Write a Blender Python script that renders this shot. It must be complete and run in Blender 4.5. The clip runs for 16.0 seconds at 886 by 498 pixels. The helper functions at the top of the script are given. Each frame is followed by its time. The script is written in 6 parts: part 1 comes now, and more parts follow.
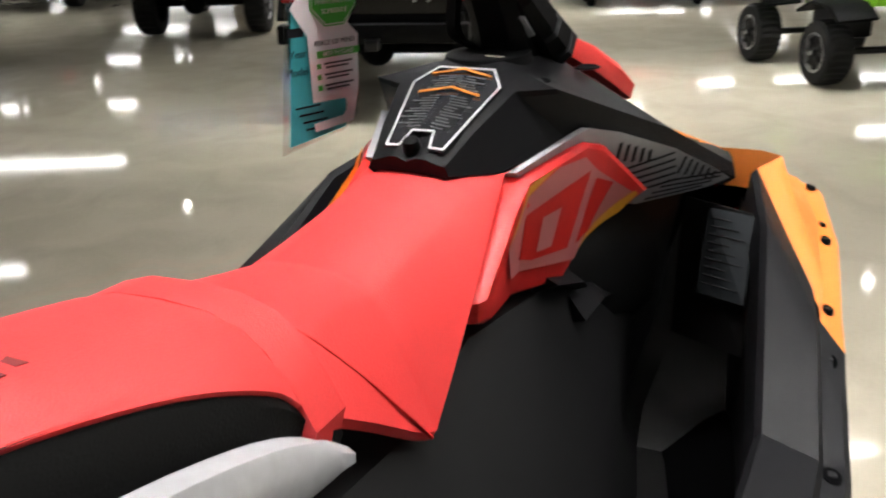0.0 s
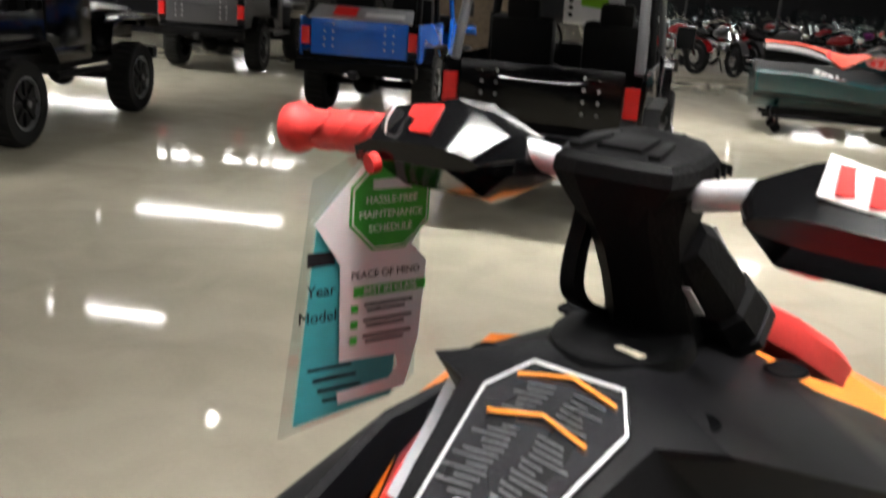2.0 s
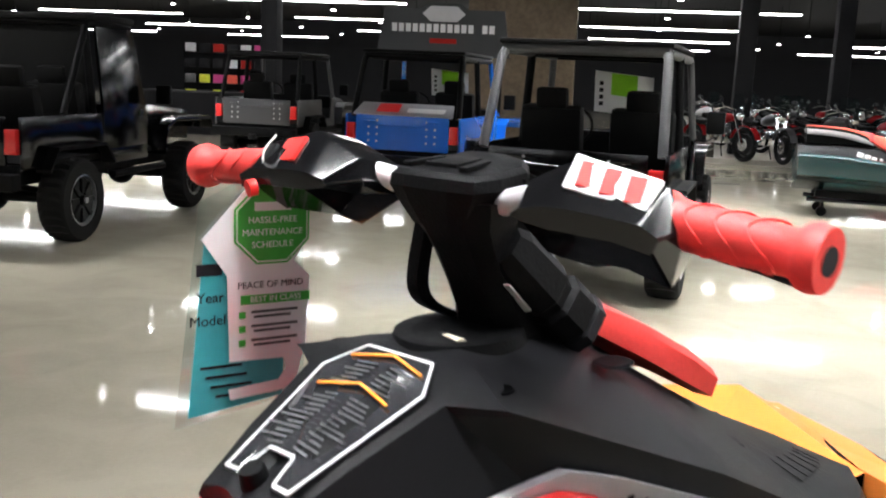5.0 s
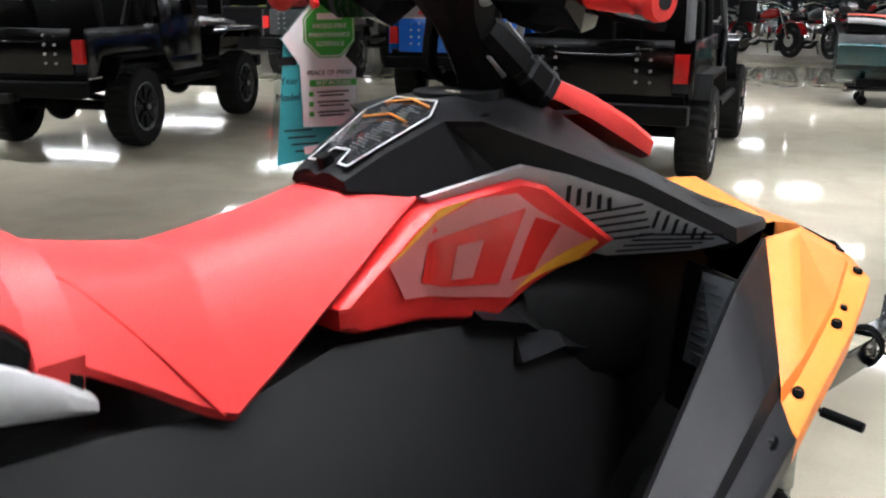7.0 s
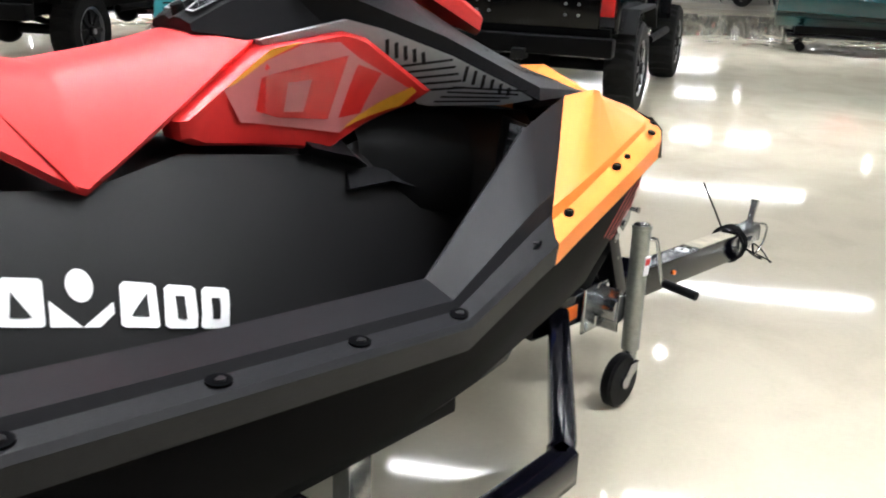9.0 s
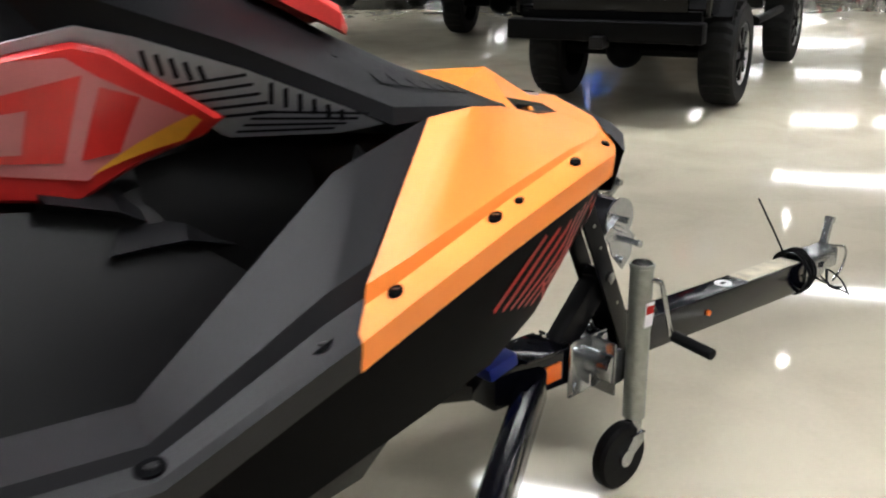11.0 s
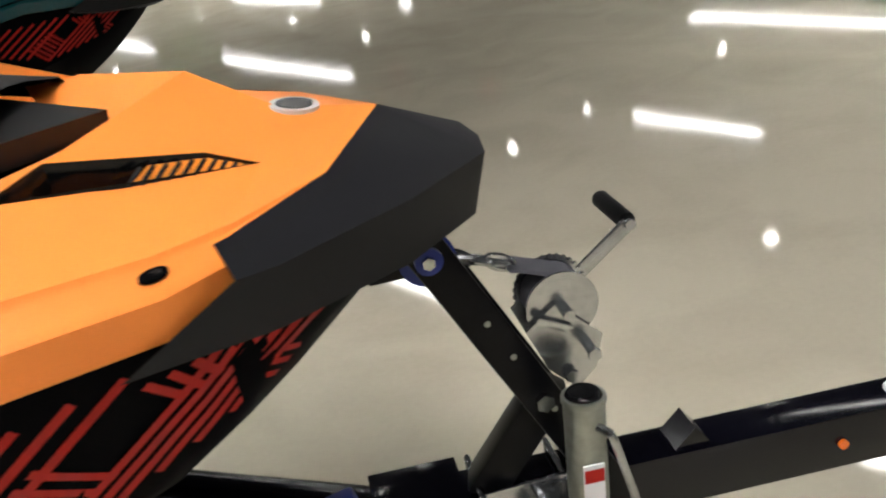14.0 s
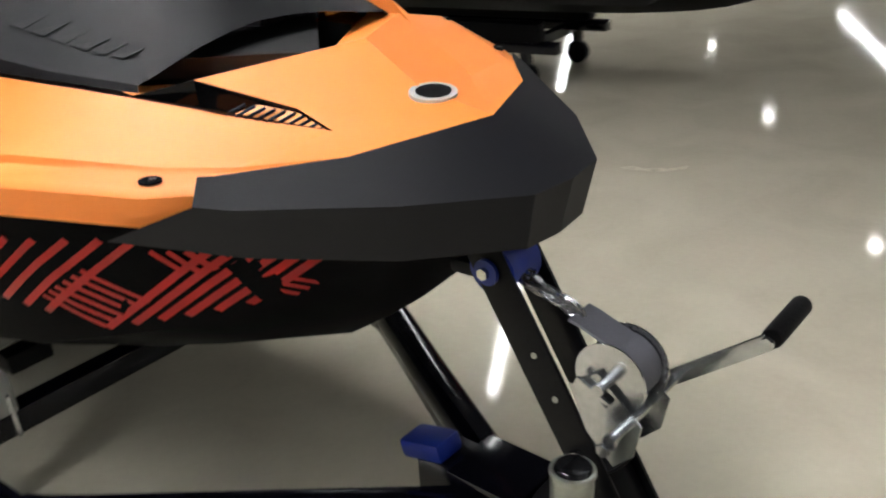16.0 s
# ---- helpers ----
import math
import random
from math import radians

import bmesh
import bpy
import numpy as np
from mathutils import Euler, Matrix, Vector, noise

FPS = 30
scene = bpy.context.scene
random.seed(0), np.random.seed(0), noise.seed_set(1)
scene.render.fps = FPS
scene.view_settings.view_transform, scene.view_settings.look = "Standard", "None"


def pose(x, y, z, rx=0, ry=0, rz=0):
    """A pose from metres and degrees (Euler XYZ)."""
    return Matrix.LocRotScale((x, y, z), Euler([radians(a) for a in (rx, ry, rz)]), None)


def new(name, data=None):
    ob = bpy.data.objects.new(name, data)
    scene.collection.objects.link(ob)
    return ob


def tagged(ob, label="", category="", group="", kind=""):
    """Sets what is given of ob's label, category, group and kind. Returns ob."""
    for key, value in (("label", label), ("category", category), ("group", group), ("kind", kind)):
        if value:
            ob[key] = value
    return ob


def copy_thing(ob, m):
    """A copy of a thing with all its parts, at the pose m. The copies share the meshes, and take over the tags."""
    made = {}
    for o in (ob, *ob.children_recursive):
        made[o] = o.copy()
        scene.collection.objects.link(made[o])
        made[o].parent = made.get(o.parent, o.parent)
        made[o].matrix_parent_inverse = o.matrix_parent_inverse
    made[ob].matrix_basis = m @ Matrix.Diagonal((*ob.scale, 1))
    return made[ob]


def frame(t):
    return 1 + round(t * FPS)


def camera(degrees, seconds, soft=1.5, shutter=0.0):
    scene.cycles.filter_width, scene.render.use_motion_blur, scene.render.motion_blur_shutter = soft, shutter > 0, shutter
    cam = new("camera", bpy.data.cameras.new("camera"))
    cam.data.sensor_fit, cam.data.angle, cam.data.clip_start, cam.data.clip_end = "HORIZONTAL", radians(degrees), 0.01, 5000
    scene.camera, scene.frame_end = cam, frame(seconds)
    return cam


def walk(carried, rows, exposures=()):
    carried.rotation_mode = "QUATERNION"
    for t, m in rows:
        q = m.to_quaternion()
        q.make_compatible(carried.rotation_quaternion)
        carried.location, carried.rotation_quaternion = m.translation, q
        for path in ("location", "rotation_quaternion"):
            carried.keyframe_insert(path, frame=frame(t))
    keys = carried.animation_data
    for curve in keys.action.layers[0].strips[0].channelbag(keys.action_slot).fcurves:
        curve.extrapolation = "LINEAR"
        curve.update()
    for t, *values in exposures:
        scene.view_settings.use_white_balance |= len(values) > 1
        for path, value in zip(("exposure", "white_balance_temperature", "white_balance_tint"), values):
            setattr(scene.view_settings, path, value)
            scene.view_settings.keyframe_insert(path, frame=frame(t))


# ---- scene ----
cam = camera(50.7, 16.0, soft=2.0, shutter=0.5)
METRES, EYE, TILT, LEAN, TURN = 5.2, 1.56, -20.84, 1.29, -64.15
X0, Y0 = 0.0, -0.574
ROWS = [
    (0.0, 0.0, 0.0, 0.0, 0.0, 0.0, -0.0),
    (0.5, 0.0103, 0.0238, 0.0103, 4.22, -0.83, -3.52),
    (1.0, 0.0122, 0.0554, 0.0272, 5.39, 1.38, -4.0),
    (1.5, 0.0082, 0.0884, 0.0435, 7.2, 0.84, -6.97),
    (2.0, 0.007, 0.1052, 0.0553, 8.67, 4.42, -8.96),
    (2.5, 0.0066, 0.115, 0.0606, 9.26, 9.31, -9.91),
    (3.0, 0.0026, 0.1242, 0.0638, 7.01, 10.7, -10.39),
    (5.5, 0.0694, 0.0677, 0.0281, 13.48, 9.36, -8.29),
    (6.0, 0.0775, 0.0424, 0.0116, 13.46, 7.82, -6.84),
    (6.5, 0.0833, 0.0221, -0.0013, 15.14, 4.99, -5.19),
    (7.0, 0.0943, 0.0071, -0.0108, 15.79, 4.08, -7.51),
    (7.5, 0.1105, -0.0124, -0.0245, 17.7, 2.59, -8.42),
    (8.0, 0.1238, -0.0281, -0.0354, 18.19, 1.86, -7.3),
    (8.5, 0.1387, -0.0375, -0.0416, 16.66, 1.09, -8.82),
    (9.0, 0.1572, -0.0352, -0.0455, 13.52, 1.29, -8.37),
    (11.5, 0.2324, 0.1304, 0.0069, 23.28, -0.78, -8.23),
    (12.0, 0.2429, 0.1772, 0.0194, 23.4, -1.2, -8.67),
    (12.5, 0.2504, 0.2189, 0.0367, 27.37, -3.67, -9.69),
    (13.0, 0.2654, 0.2625, 0.0522, 33.24, -5.61, -8.13),
    (13.5, 0.2771, 0.2965, 0.065, 43.98, -8.53, -8.03),
    (14.0, 0.2852, 0.3423, 0.0812, 51.87, -12.96, -8.15),
    (14.5, 0.2913, 0.3818, 0.0984, 60.48, -17.56, -7.8),
    (15.0, 0.3088, 0.4203, 0.1179, 77.42, -22.1, -10.31),
    (15.5, 0.3154, 0.4526, 0.1322, 92.25, -26.74, -12.59),
    (16.0, 0.3204, 0.4914, 0.1486, 104.35, -30.91, -14.51),
]
walk(cam, [(t, pose(X0, Y0, EYE, TILT, LEAN, TURN) @ pose(METRES * x, METRES * y, METRES * z, 90 + pitch, roll, yaw)) for t, x, y, z, yaw, pitch, roll in ROWS],
     [(0.0, 0.18, 6450, 10), (1.5, 0.28, 6500, 10), (3.0, 0.64, 6450, 10), (5.5, 0.84, 6100, 10), (7.0, 0.50, 6000, 10), (8.0, 0.73, 5950, 10), (9.0, 0.68, 6050, 10), (11.5, 0.12, 6300, 10), (12.5, -0.1, 6500, 10), (14.0, 0.0, 6400, 10), (15.0, 0.06, 6250, 10), (16.0, 0.14, 6200, 10)])

# ---------------------------------------------------------------- light and exposure
HALL = radians(30)
HU, HV = (math.cos(HALL), math.sin(HALL)), (-math.sin(HALL), math.cos(HALL))


def hall(u, v, z=0.0):
    """A place by the showroom's own axes: u towards the far wall, v to its left."""
    return Vector((u * HU[0] + v * HV[0], u * HU[1] + v * HV[1], z))


world = bpy.data.worlds.new("world")
scene.world = world
world.use_nodes = True
world.node_tree.nodes["Background"].inputs[0].default_value = (0.05, 0.05, 0.05, 1)
world.node_tree.nodes["Background"].inputs[1].default_value = 0.1
STRIP, SPOT = 24.0, 60.0
# beams of the nearest strip lights, which throw most of their light straight down
for u in (-5, 1, 7, 12.8):
    for v in (-12, -2.2, 7.6):
        beam = bpy.data.lights.new("strip_beam", "AREA")
        beam.shape, beam.size, beam.size_y, beam.energy, beam.spread, beam.color = "RECTANGLE", 0.09, 5.6, 98.0, radians(115), (1.0, 0.975, 0.93)
        new("strip_beam", beam).matrix_world = Matrix.Translation(hall(u, v, 3.425)) @ pose(0, 0, 0, 0, 0, 30)


# ---------------------------------------------------------------- materials
def rgba(c):
    return (c[0], c[1], c[2], 1.0)


def mat(name, color, rough=0.5, metal=0.0, vary=0.12, grain=60.0, bump=0.0, coarse=4.0, coat=0.0, spec=0.5, dirt=None, rvary=0.1):
    """A surface with colour and gloss varied at two scales and a fine relief."""
    m = bpy.data.materials.new(name)
    m.use_nodes = True
    nt = m.node_tree
    b = nt.nodes["Principled BSDF"]
    tc = nt.nodes.new("ShaderNodeTexCoord")

    def noise_at(scale, detail):
        n = nt.nodes.new("ShaderNodeTexNoise")
        n.inputs["Scale"].default_value, n.inputs["Detail"].default_value = scale, detail
        nt.links.new(tc.outputs["Object"], n.inputs["Vector"])
        return n.outputs["Fac"]

    big, fine = noise_at(coarse, 3), noise_at(grain, 2)
    mix = nt.nodes.new("ShaderNodeMath")
    mix.operation = "ADD"
    nt.links.new(big, mix.inputs[0])
    nt.links.new(fine, mix.inputs[1])
    ramp = nt.nodes.new("ShaderNodeMapRange")
    ramp.inputs["From Min"].default_value, ramp.inputs["From Max"].default_value = 0.6, 1.4
    nt.links.new(mix.outputs[0], ramp.inputs["Value"])
    cm = nt.nodes.new("ShaderNodeMix")
    cm.data_type = "RGBA"
    low = dirt or [c * (1 - vary) for c in color]
    cm.inputs[6].default_value = rgba(low)
    cm.inputs[7].default_value = rgba([min(1, c * (1 + vary * 0.6)) for c in color])
    nt.links.new(ramp.outputs["Result"], cm.inputs[0])
    nt.links.new(cm.outputs[2], b.inputs["Base Color"])
    rr = nt.nodes.new("ShaderNodeMapRange")
    rr.inputs["To Min"].default_value, rr.inputs["To Max"].default_value = max(0.02, rough - rvary * 0.5), min(1, rough + rvary * 0.5)
    nt.links.new(big, rr.inputs["Value"])
    nt.links.new(rr.outputs["Result"], b.inputs["Roughness"])
    b.inputs["Metallic"].default_value = metal
    b.inputs["Specular IOR Level"].default_value = spec
    b.inputs["Coat Weight"].default_value = coat
    b.inputs["Coat Roughness"].default_value = 0.06
    if bump:
        bp = nt.nodes.new("ShaderNodeBump")
        bp.inputs["Strength"].default_value, bp.inputs["Distance"].default_value = bump, 0.002
        nt.links.new(fine, bp.inputs["Height"])
        nt.links.new(bp.outputs["Normal"], b.inputs["Normal"])
    return m


def glow(name, color, strength):
    m = bpy.data.materials.new(name)
    m.use_nodes = True
    b = m.node_tree.nodes["Principled BSDF"]
    b.inputs["Base Color"].default_value = rgba(color)
    b.inputs["Emission Color"].default_value = rgba(color)
    b.inputs["Emission Strength"].default_value = strength
    return m


def clear(name, tint=(0.9, 0.95, 0.95), rough=0.05, weight=0.9):
    m = bpy.data.materials.new(name)
    m.use_nodes = True
    nt = m.node_tree
    nt.nodes.remove(nt.nodes["Principled BSDF"])
    out = nt.nodes["Material Output"]
    tr, gl, mx, fr = (nt.nodes.new("ShaderNodeBsdf" + k) if k != "MixShader" and k != "Fresnel" else nt.nodes.new("ShaderNode" + k) for k in ("Transparent", "Glossy", "MixShader", "Fresnel"))
    tr.inputs[0].default_value = rgba(tint)
    gl.inputs["Roughness"].default_value = rough
    nt.nodes.remove(fr)
    mx.inputs[0].default_value = 1 - weight
    nt.links.new(tr.outputs[0], mx.inputs[1])
    nt.links.new(gl.outputs[0], mx.inputs[2])
    nt.links.new(mx.outputs[0], out.inputs[0])
    return m


def floor_material():
    m = bpy.data.materials.new("polished_concrete")
    m.use_nodes = True
    nt = m.node_tree
    b = nt.nodes["Principled BSDF"]
    geo = nt.nodes.new("ShaderNodeNewGeometry")
    cols = []
    for scale, detail, dist in ((0.35, 5, 0.6), (2.2, 6, 0.8), (45, 3, 0.0)):
        n = nt.nodes.new("ShaderNodeTexNoise")
        n.inputs["Scale"].default_value, n.inputs["Detail"].default_value, n.inputs["Distortion"].default_value = scale, detail, dist
        nt.links.new(geo.outputs["Position"], n.inputs["Vector"])
        cols.append(n.outputs["Fac"])
    w = nt.nodes.new("ShaderNodeMath")
    w.operation = "MULTIPLY_ADD"
    w.inputs[1].default_value = 0.55
    nt.links.new(cols[0], w.inputs[0])
    nt.links.new(cols[1], w.inputs[2])
    w2 = nt.nodes.new("ShaderNodeMath")
    w2.operation = "MULTIPLY_ADD"
    w2.inputs[1].default_value = 0.22
    nt.links.new(cols[2], w2.inputs[0])
    nt.links.new(w.outputs[0], w2.inputs[2])
    ramp = nt.nodes.new("ShaderNodeValToRGB")
    e = ramp.color_ramp.elements
    e[0].position, e[0].color = 0.35, (0.46, 0.415, 0.32, 1)
    e[1].position, e[1].color = 1.25, (0.64, 0.59, 0.465, 1)
    nt.links.new(w2.outputs[0], ramp.inputs[0])
    nt.links.new(ramp.outputs[0], b.inputs["Base Color"])
    rr = nt.nodes.new("ShaderNodeMapRange")
    rr.inputs["To Min"].default_value, rr.inputs["To Max"].default_value = 0.035, 0.085
    nt.links.new(cols[1], rr.inputs["Value"])
    nt.links.new(rr.outputs["Result"], b.inputs["Roughness"])
    b.inputs["Specular IOR Level"].default_value = 0.55
    bp = nt.nodes.new("ShaderNodeBump")
    bp.inputs["Strength"].default_value, bp.inputs["Distance"].default_value = 0.012, 0.004
    nt.links.new(cols[1], bp.inputs["Height"])
    nt.links.new(bp.outputs["Normal"], b.inputs["Normal"])
    return m


M_FLOOR = floor_material()
M_DARKWALL = mat("dark_wall_paint", (0.04, 0.04, 0.043), 0.8, spec=0.2, coarse=0.5)
M_CEIL = mat("black_ceiling", (0.012, 0.012, 0.013), 0.9)
M_PILLAR = mat("dark_pillar_paint", (0.010, 0.010, 0.012), 0.7, spec=0.2)
M_WHITEWALL = mat("white_wall_paint", (0.75, 0.74, 0.72), 0.7, coarse=0.6)
M_STRIP = glow("strip_light", (1.0, 0.98, 0.94), STRIP)
M_SPOT = glow("spot_light", (1.0, 0.96, 0.88), SPOT)
M_HULL = mat("black_hull_plastic", (0.0028, 0.0028, 0.0033), 0.5, grain=300, bump=0.08, spec=0.012)
M_DECK = mat("black_deck_plastic", (0.0085, 0.0085, 0.009), 0.46, grain=700, bump=0.25, vary=0.25, spec=0.28)
M_GREY = mat("charcoal_plastic", (0.0088, 0.0088, 0.0105), 0.48, grain=700, bump=0.25, vary=0.2, spec=0.17)
M_CONSOLE = mat("console_plastic", (0.0055, 0.0055, 0.0065), 0.46, grain=700, bump=0.25, vary=0.2, spec=0.12)
M_BUMPER = mat("bumper_plastic", (0.010, 0.010, 0.0125), 0.5, grain=700, bump=0.3, vary=0.2, spec=0.16)
M_ORANGE = mat("orange_plastic", (0.86, 0.245, 0.042), 0.46, vary=0.06, grain=500, bump=0.12, coarse=2, spec=0.3)
M_RED = mat("red_plastic", (0.68, 0.03, 0.027), 0.4, vary=0.08, spec=0.3)
M_SEAT = mat("red_vinyl", (0.76, 0.04, 0.04), 0.5, vary=0.08, grain=420, bump=0.25)
M_RUBBER = mat("red_rubber_grip", (0.75, 0.045, 0.04), 0.55, vary=0.12, grain=200, bump=0.2)
M_BLACKVINYL = mat("black_vinyl", (0.004, 0.004, 0.004), 0.6, grain=420, bump=0.25, spec=0.12)
M_GLOSSBLACK = mat("gloss_black", (0.004, 0.004, 0.0045), 0.13, coat=0.08, spec=0.32)
M_BLACKRUBBER = mat("black_rubber", (0.003, 0.003, 0.0034), 0.55, grain=260, bump=0.35, vary=0.3, spec=0.10)
M_SILVER = mat("silver_plastic", (0.55, 0.55, 0.57), 0.35, metal=0.2)
M_TRIM = mat("silver_grey_trim", (0.38, 0.38, 0.41), 0.42, metal=0.15, vary=0.12)
M_WHITE = mat("white_paint", (0.80, 0.80, 0.80), 0.45, vary=0.05)
M_LABEL = mat("gloss_label", (0.025, 0.025, 0.028), 0.1, coat=1.0)
M_LABELGREY = mat("label_print", (0.08, 0.08, 0.085), 0.3)
M_AMBER = mat("amber_print", (0.85, 0.27, 0.03), 0.3)
M_PINK = mat("pale_pink_decal", (0.64, 0.19, 0.19), 0.3, vary=0.2, grain=900)
M_REDDECAL2 = mat("red_gloss_film", (0.66, 0.03, 0.025), 0.22, vary=0.08)
M_YELLOW = mat("yellow_decal", (0.85, 0.38, 0.03), 0.3)
M_REDDECAL = mat("red_decal", (0.36, 0.016, 0.012), 0.4, spec=0.12, vary=0.12)
M_GALV = mat("galvanised_steel", (0.40, 0.41, 0.42), 0.22, metal=0.95, vary=0.22, grain=90, bump=0.04, coarse=14, rvary=0.2)
M_ZINC = mat("dull_zinc_tube", (0.30, 0.31, 0.28), 0.42, metal=0.8, vary=0.25, grain=60)
M_FRAME = mat("black_trailer_paint", (0.003, 0.003, 0.006), 0.13, coat=0.06, vary=0.2, spec=0.3)
M_MAST = mat("black_mast_paint", (0.003, 0.003, 0.004), 0.3, vary=0.2, spec=0.12)
M_CHROME = mat("chrome", (0.75, 0.75, 0.76), 0.1, metal=1.0, vary=0.05)
M_BLUEROLLER = mat("blue_polyurethane", (0.008, 0.022, 0.20), 0.35, spec=0.3)
M_TAIL = mat("red_tail_lens", (0.65, 0.02, 0.02), 0.15, coat=0.5)
M_JBLACK = mat("black_car_paint", (0.003, 0.003, 0.0035), 0.14, coat=0.12, spec=0.3)
M_JGREY = mat("grey_car_paint", (0.05, 0.05, 0.054), 0.35, coat=0.3)
M_JBLUE = mat("blue_car_paint", (0.01, 0.13, 0.62), 0.25, coat=0.6)
M_TYRE = mat("tyre_rubber", (0.009, 0.009, 0.009), 0.8, spec=0.25, grain=90, bump=0.4, vary=0.3)
M_RIM = mat("dark_steel_rim", (0.012, 0.012, 0.013), 0.4, metal=0.3, spec=0.3)
M_RIMEDGE = mat("bright_rim_edge", (0.55, 0.55, 0.57), 0.3, metal=0.9)
M_CAGE = mat("grey_roll_cage_pad", (0.06, 0.06, 0.063), 0.5, spec=0.35)
M_TEALHULL = mat("teal_gelcoat", (0.003, 0.045, 0.052), 0.25, coat=0.2)
M_LIME = mat("lime_plastic", (0.30, 0.72, 0.03), 0.35)
M_CORAL = mat("coral_red_vinyl", (0.80, 0.10, 0.06), 0.5)
M_TEALPAPER = mat("teal_paper", (0.05, 0.42, 0.47), 0.55, vary=0.1)
M_GREENTAG = mat("green_tag_card", (0.06, 0.42, 0.05), 0.45)
M_WHITETAG = mat("white_tag_card", (0.80, 0.80, 0.82), 0.45, vary=0.04)
M_INK = mat("dark_ink", (0.012, 0.012, 0.015), 0.6, spec=0.2)
M_SLEEVE = clear("clear_sleeve")
M_FILM = mat("grey_film", (0.05, 0.055, 0.06), 0.25, coat=0.5)
M_PAPER = mat("worn_cream_paper", (0.62, 0.57, 0.44), 0.7, vary=0.4, grain=25, coarse=9)
M_AMBERLENS = mat("amber_lens", (0.80, 0.14, 0.01), 0.2, coat=0.5)
M_STRAP = mat("grey_webbing", (0.11, 0.11, 0.13), 0.7, grain=300, bump=0.4)
M_PLINTH = mat("pale_platform", (0.45, 0.42, 0.36), 0.5, coarse=0.8)
M_BIKERED = mat("dark_red_paint", (0.30, 0.012, 0.015), 0.2, coat=0.7)
M_BIKEPURPLE = mat("purple_paint", (0.14, 0.02, 0.12), 0.2, coat=0.7)
M_BANNER = mat("dark_banner", (0.035, 0.037, 0.04), 0.5)
M_STONE = mat("brown_stone", (0.16, 0.12, 0.08), 0.8, vary=0.4, grain=9, bump=0.6, coarse=1.5)
M_NEON = mat("neon_yellow_cloth", (0.70, 0.75, 0.05), 0.7)
M_MAGENTA = mat("magenta_cloth", (0.60, 0.05, 0.25), 0.7)
M_SEATPRINT = mat("dark_seat_print", (0.20, 0.014, 0.014), 0.6)
M_LEAF = mat("green_leaf", (0.05, 0.16, 0.03), 0.5, vary=0.4)


# ---------------------------------------------------------------- shapes
def part(name, bm, material, parent=None, label="", smooth=35, bevel=0.0):
    """Links a bmesh as one mesh object under a thing or a part."""
    bmesh.ops.remove_doubles(bm, verts=bm.verts, dist=1e-5)
    if bevel:
        edges = [e for e in bm.edges if len(e.link_faces) == 2 and e.calc_face_angle(0) > 0.5]
        bmesh.ops.bevel(bm, geom=edges, offset=bevel, segments=2, profile=0.6, affect="EDGES", clamp_overlap=True)
    bmesh.ops.recalc_face_normals(bm, faces=bm.faces)
    me = bpy.data.meshes.new(name)
    bm.to_mesh(me)
    bm.free()
    me.materials.append(material)
    if smooth:
        me.polygons.foreach_set("use_smooth", [True] * len(me.polygons))
        me.set_sharp_from_angle(angle=radians(smooth))
    ob = new(name, me)
    ob.parent = parent
    if label:
        tagged(ob, label)
    return ob


def thing(name, label, category, group="", at=(0, 0, 0), turn=0):
    ob = new(name)
    ob.empty_display_size = 0.1
    ob.matrix_basis = pose(*at, 0, 0, turn)
    return tagged(ob, label, category, group)


def setting(name, bm, material, label, category, smooth=35, bevel=0.0):
    return tagged(part(name, bm, material, None, "", smooth, bevel), label, category, kind="structure")


def box(c, s, rot=(0, 0, 0), bm=None):
    bm = bm or bmesh.new()
    m = pose(*c, *rot) @ Matrix.Diagonal((s[0], s[1], s[2], 1))
    bmesh.ops.create_cube(bm, size=1, matrix=m)
    return bm


def cyl(a, b, r, r2=None, n=20, bm=None):
    """A round bar from a to b."""
    bm = bm or bmesh.new()
    a, b = Vector(a), Vector(b)
    d = b - a
    m = Matrix.Translation((a + b) / 2) @ d.to_track_quat("Z", "Y").to_matrix().to_4x4()
    bmesh.ops.create_cone(bm, cap_ends=True, segments=n, radius1=r, radius2=r if r2 is None else r2, depth=d.length, matrix=m)
    return bm


def loft(sections, caps=True, closed=True, bm=None):
    """Skin through sections of equally many points."""
    bm = bm or bmesh.new()
    rows = [[bm.verts.new(p) for p in s] for s in sections]
    n = len(rows[0])
    for a, b in zip(rows, rows[1:]):
        for i in range(n if closed else n - 1):
            j = (i + 1) % n
            bm.faces.new((a[i], a[j], b[j], b[i]))
    if caps and closed:
        bm.faces.new(rows[0])
        bm.faces.new(rows[-1])
    return bm


def tube(points, r, n=12, bm=None, radii=None):
    """A round tube along points, with mitred bends."""
    pts = [Vector(p) for p in points]
    secs, up = [], None
    for i, p in enumerate(pts):
        d = (pts[min(i + 1, len(pts) - 1)] - pts[max(i - 1, 0)]).normalized()
        if up is None:
            up = d.orthogonal().normalized()
        up = (up - d * up.dot(d)).normalized()
        side = d.cross(up)
        rr = radii[i] if radii else r
        secs.append([p + rr * (math.cos(2 * math.pi * k / n) * up + math.sin(2 * math.pi * k / n) * side) for k in range(n)])
    return loft(secs, bm=bm)


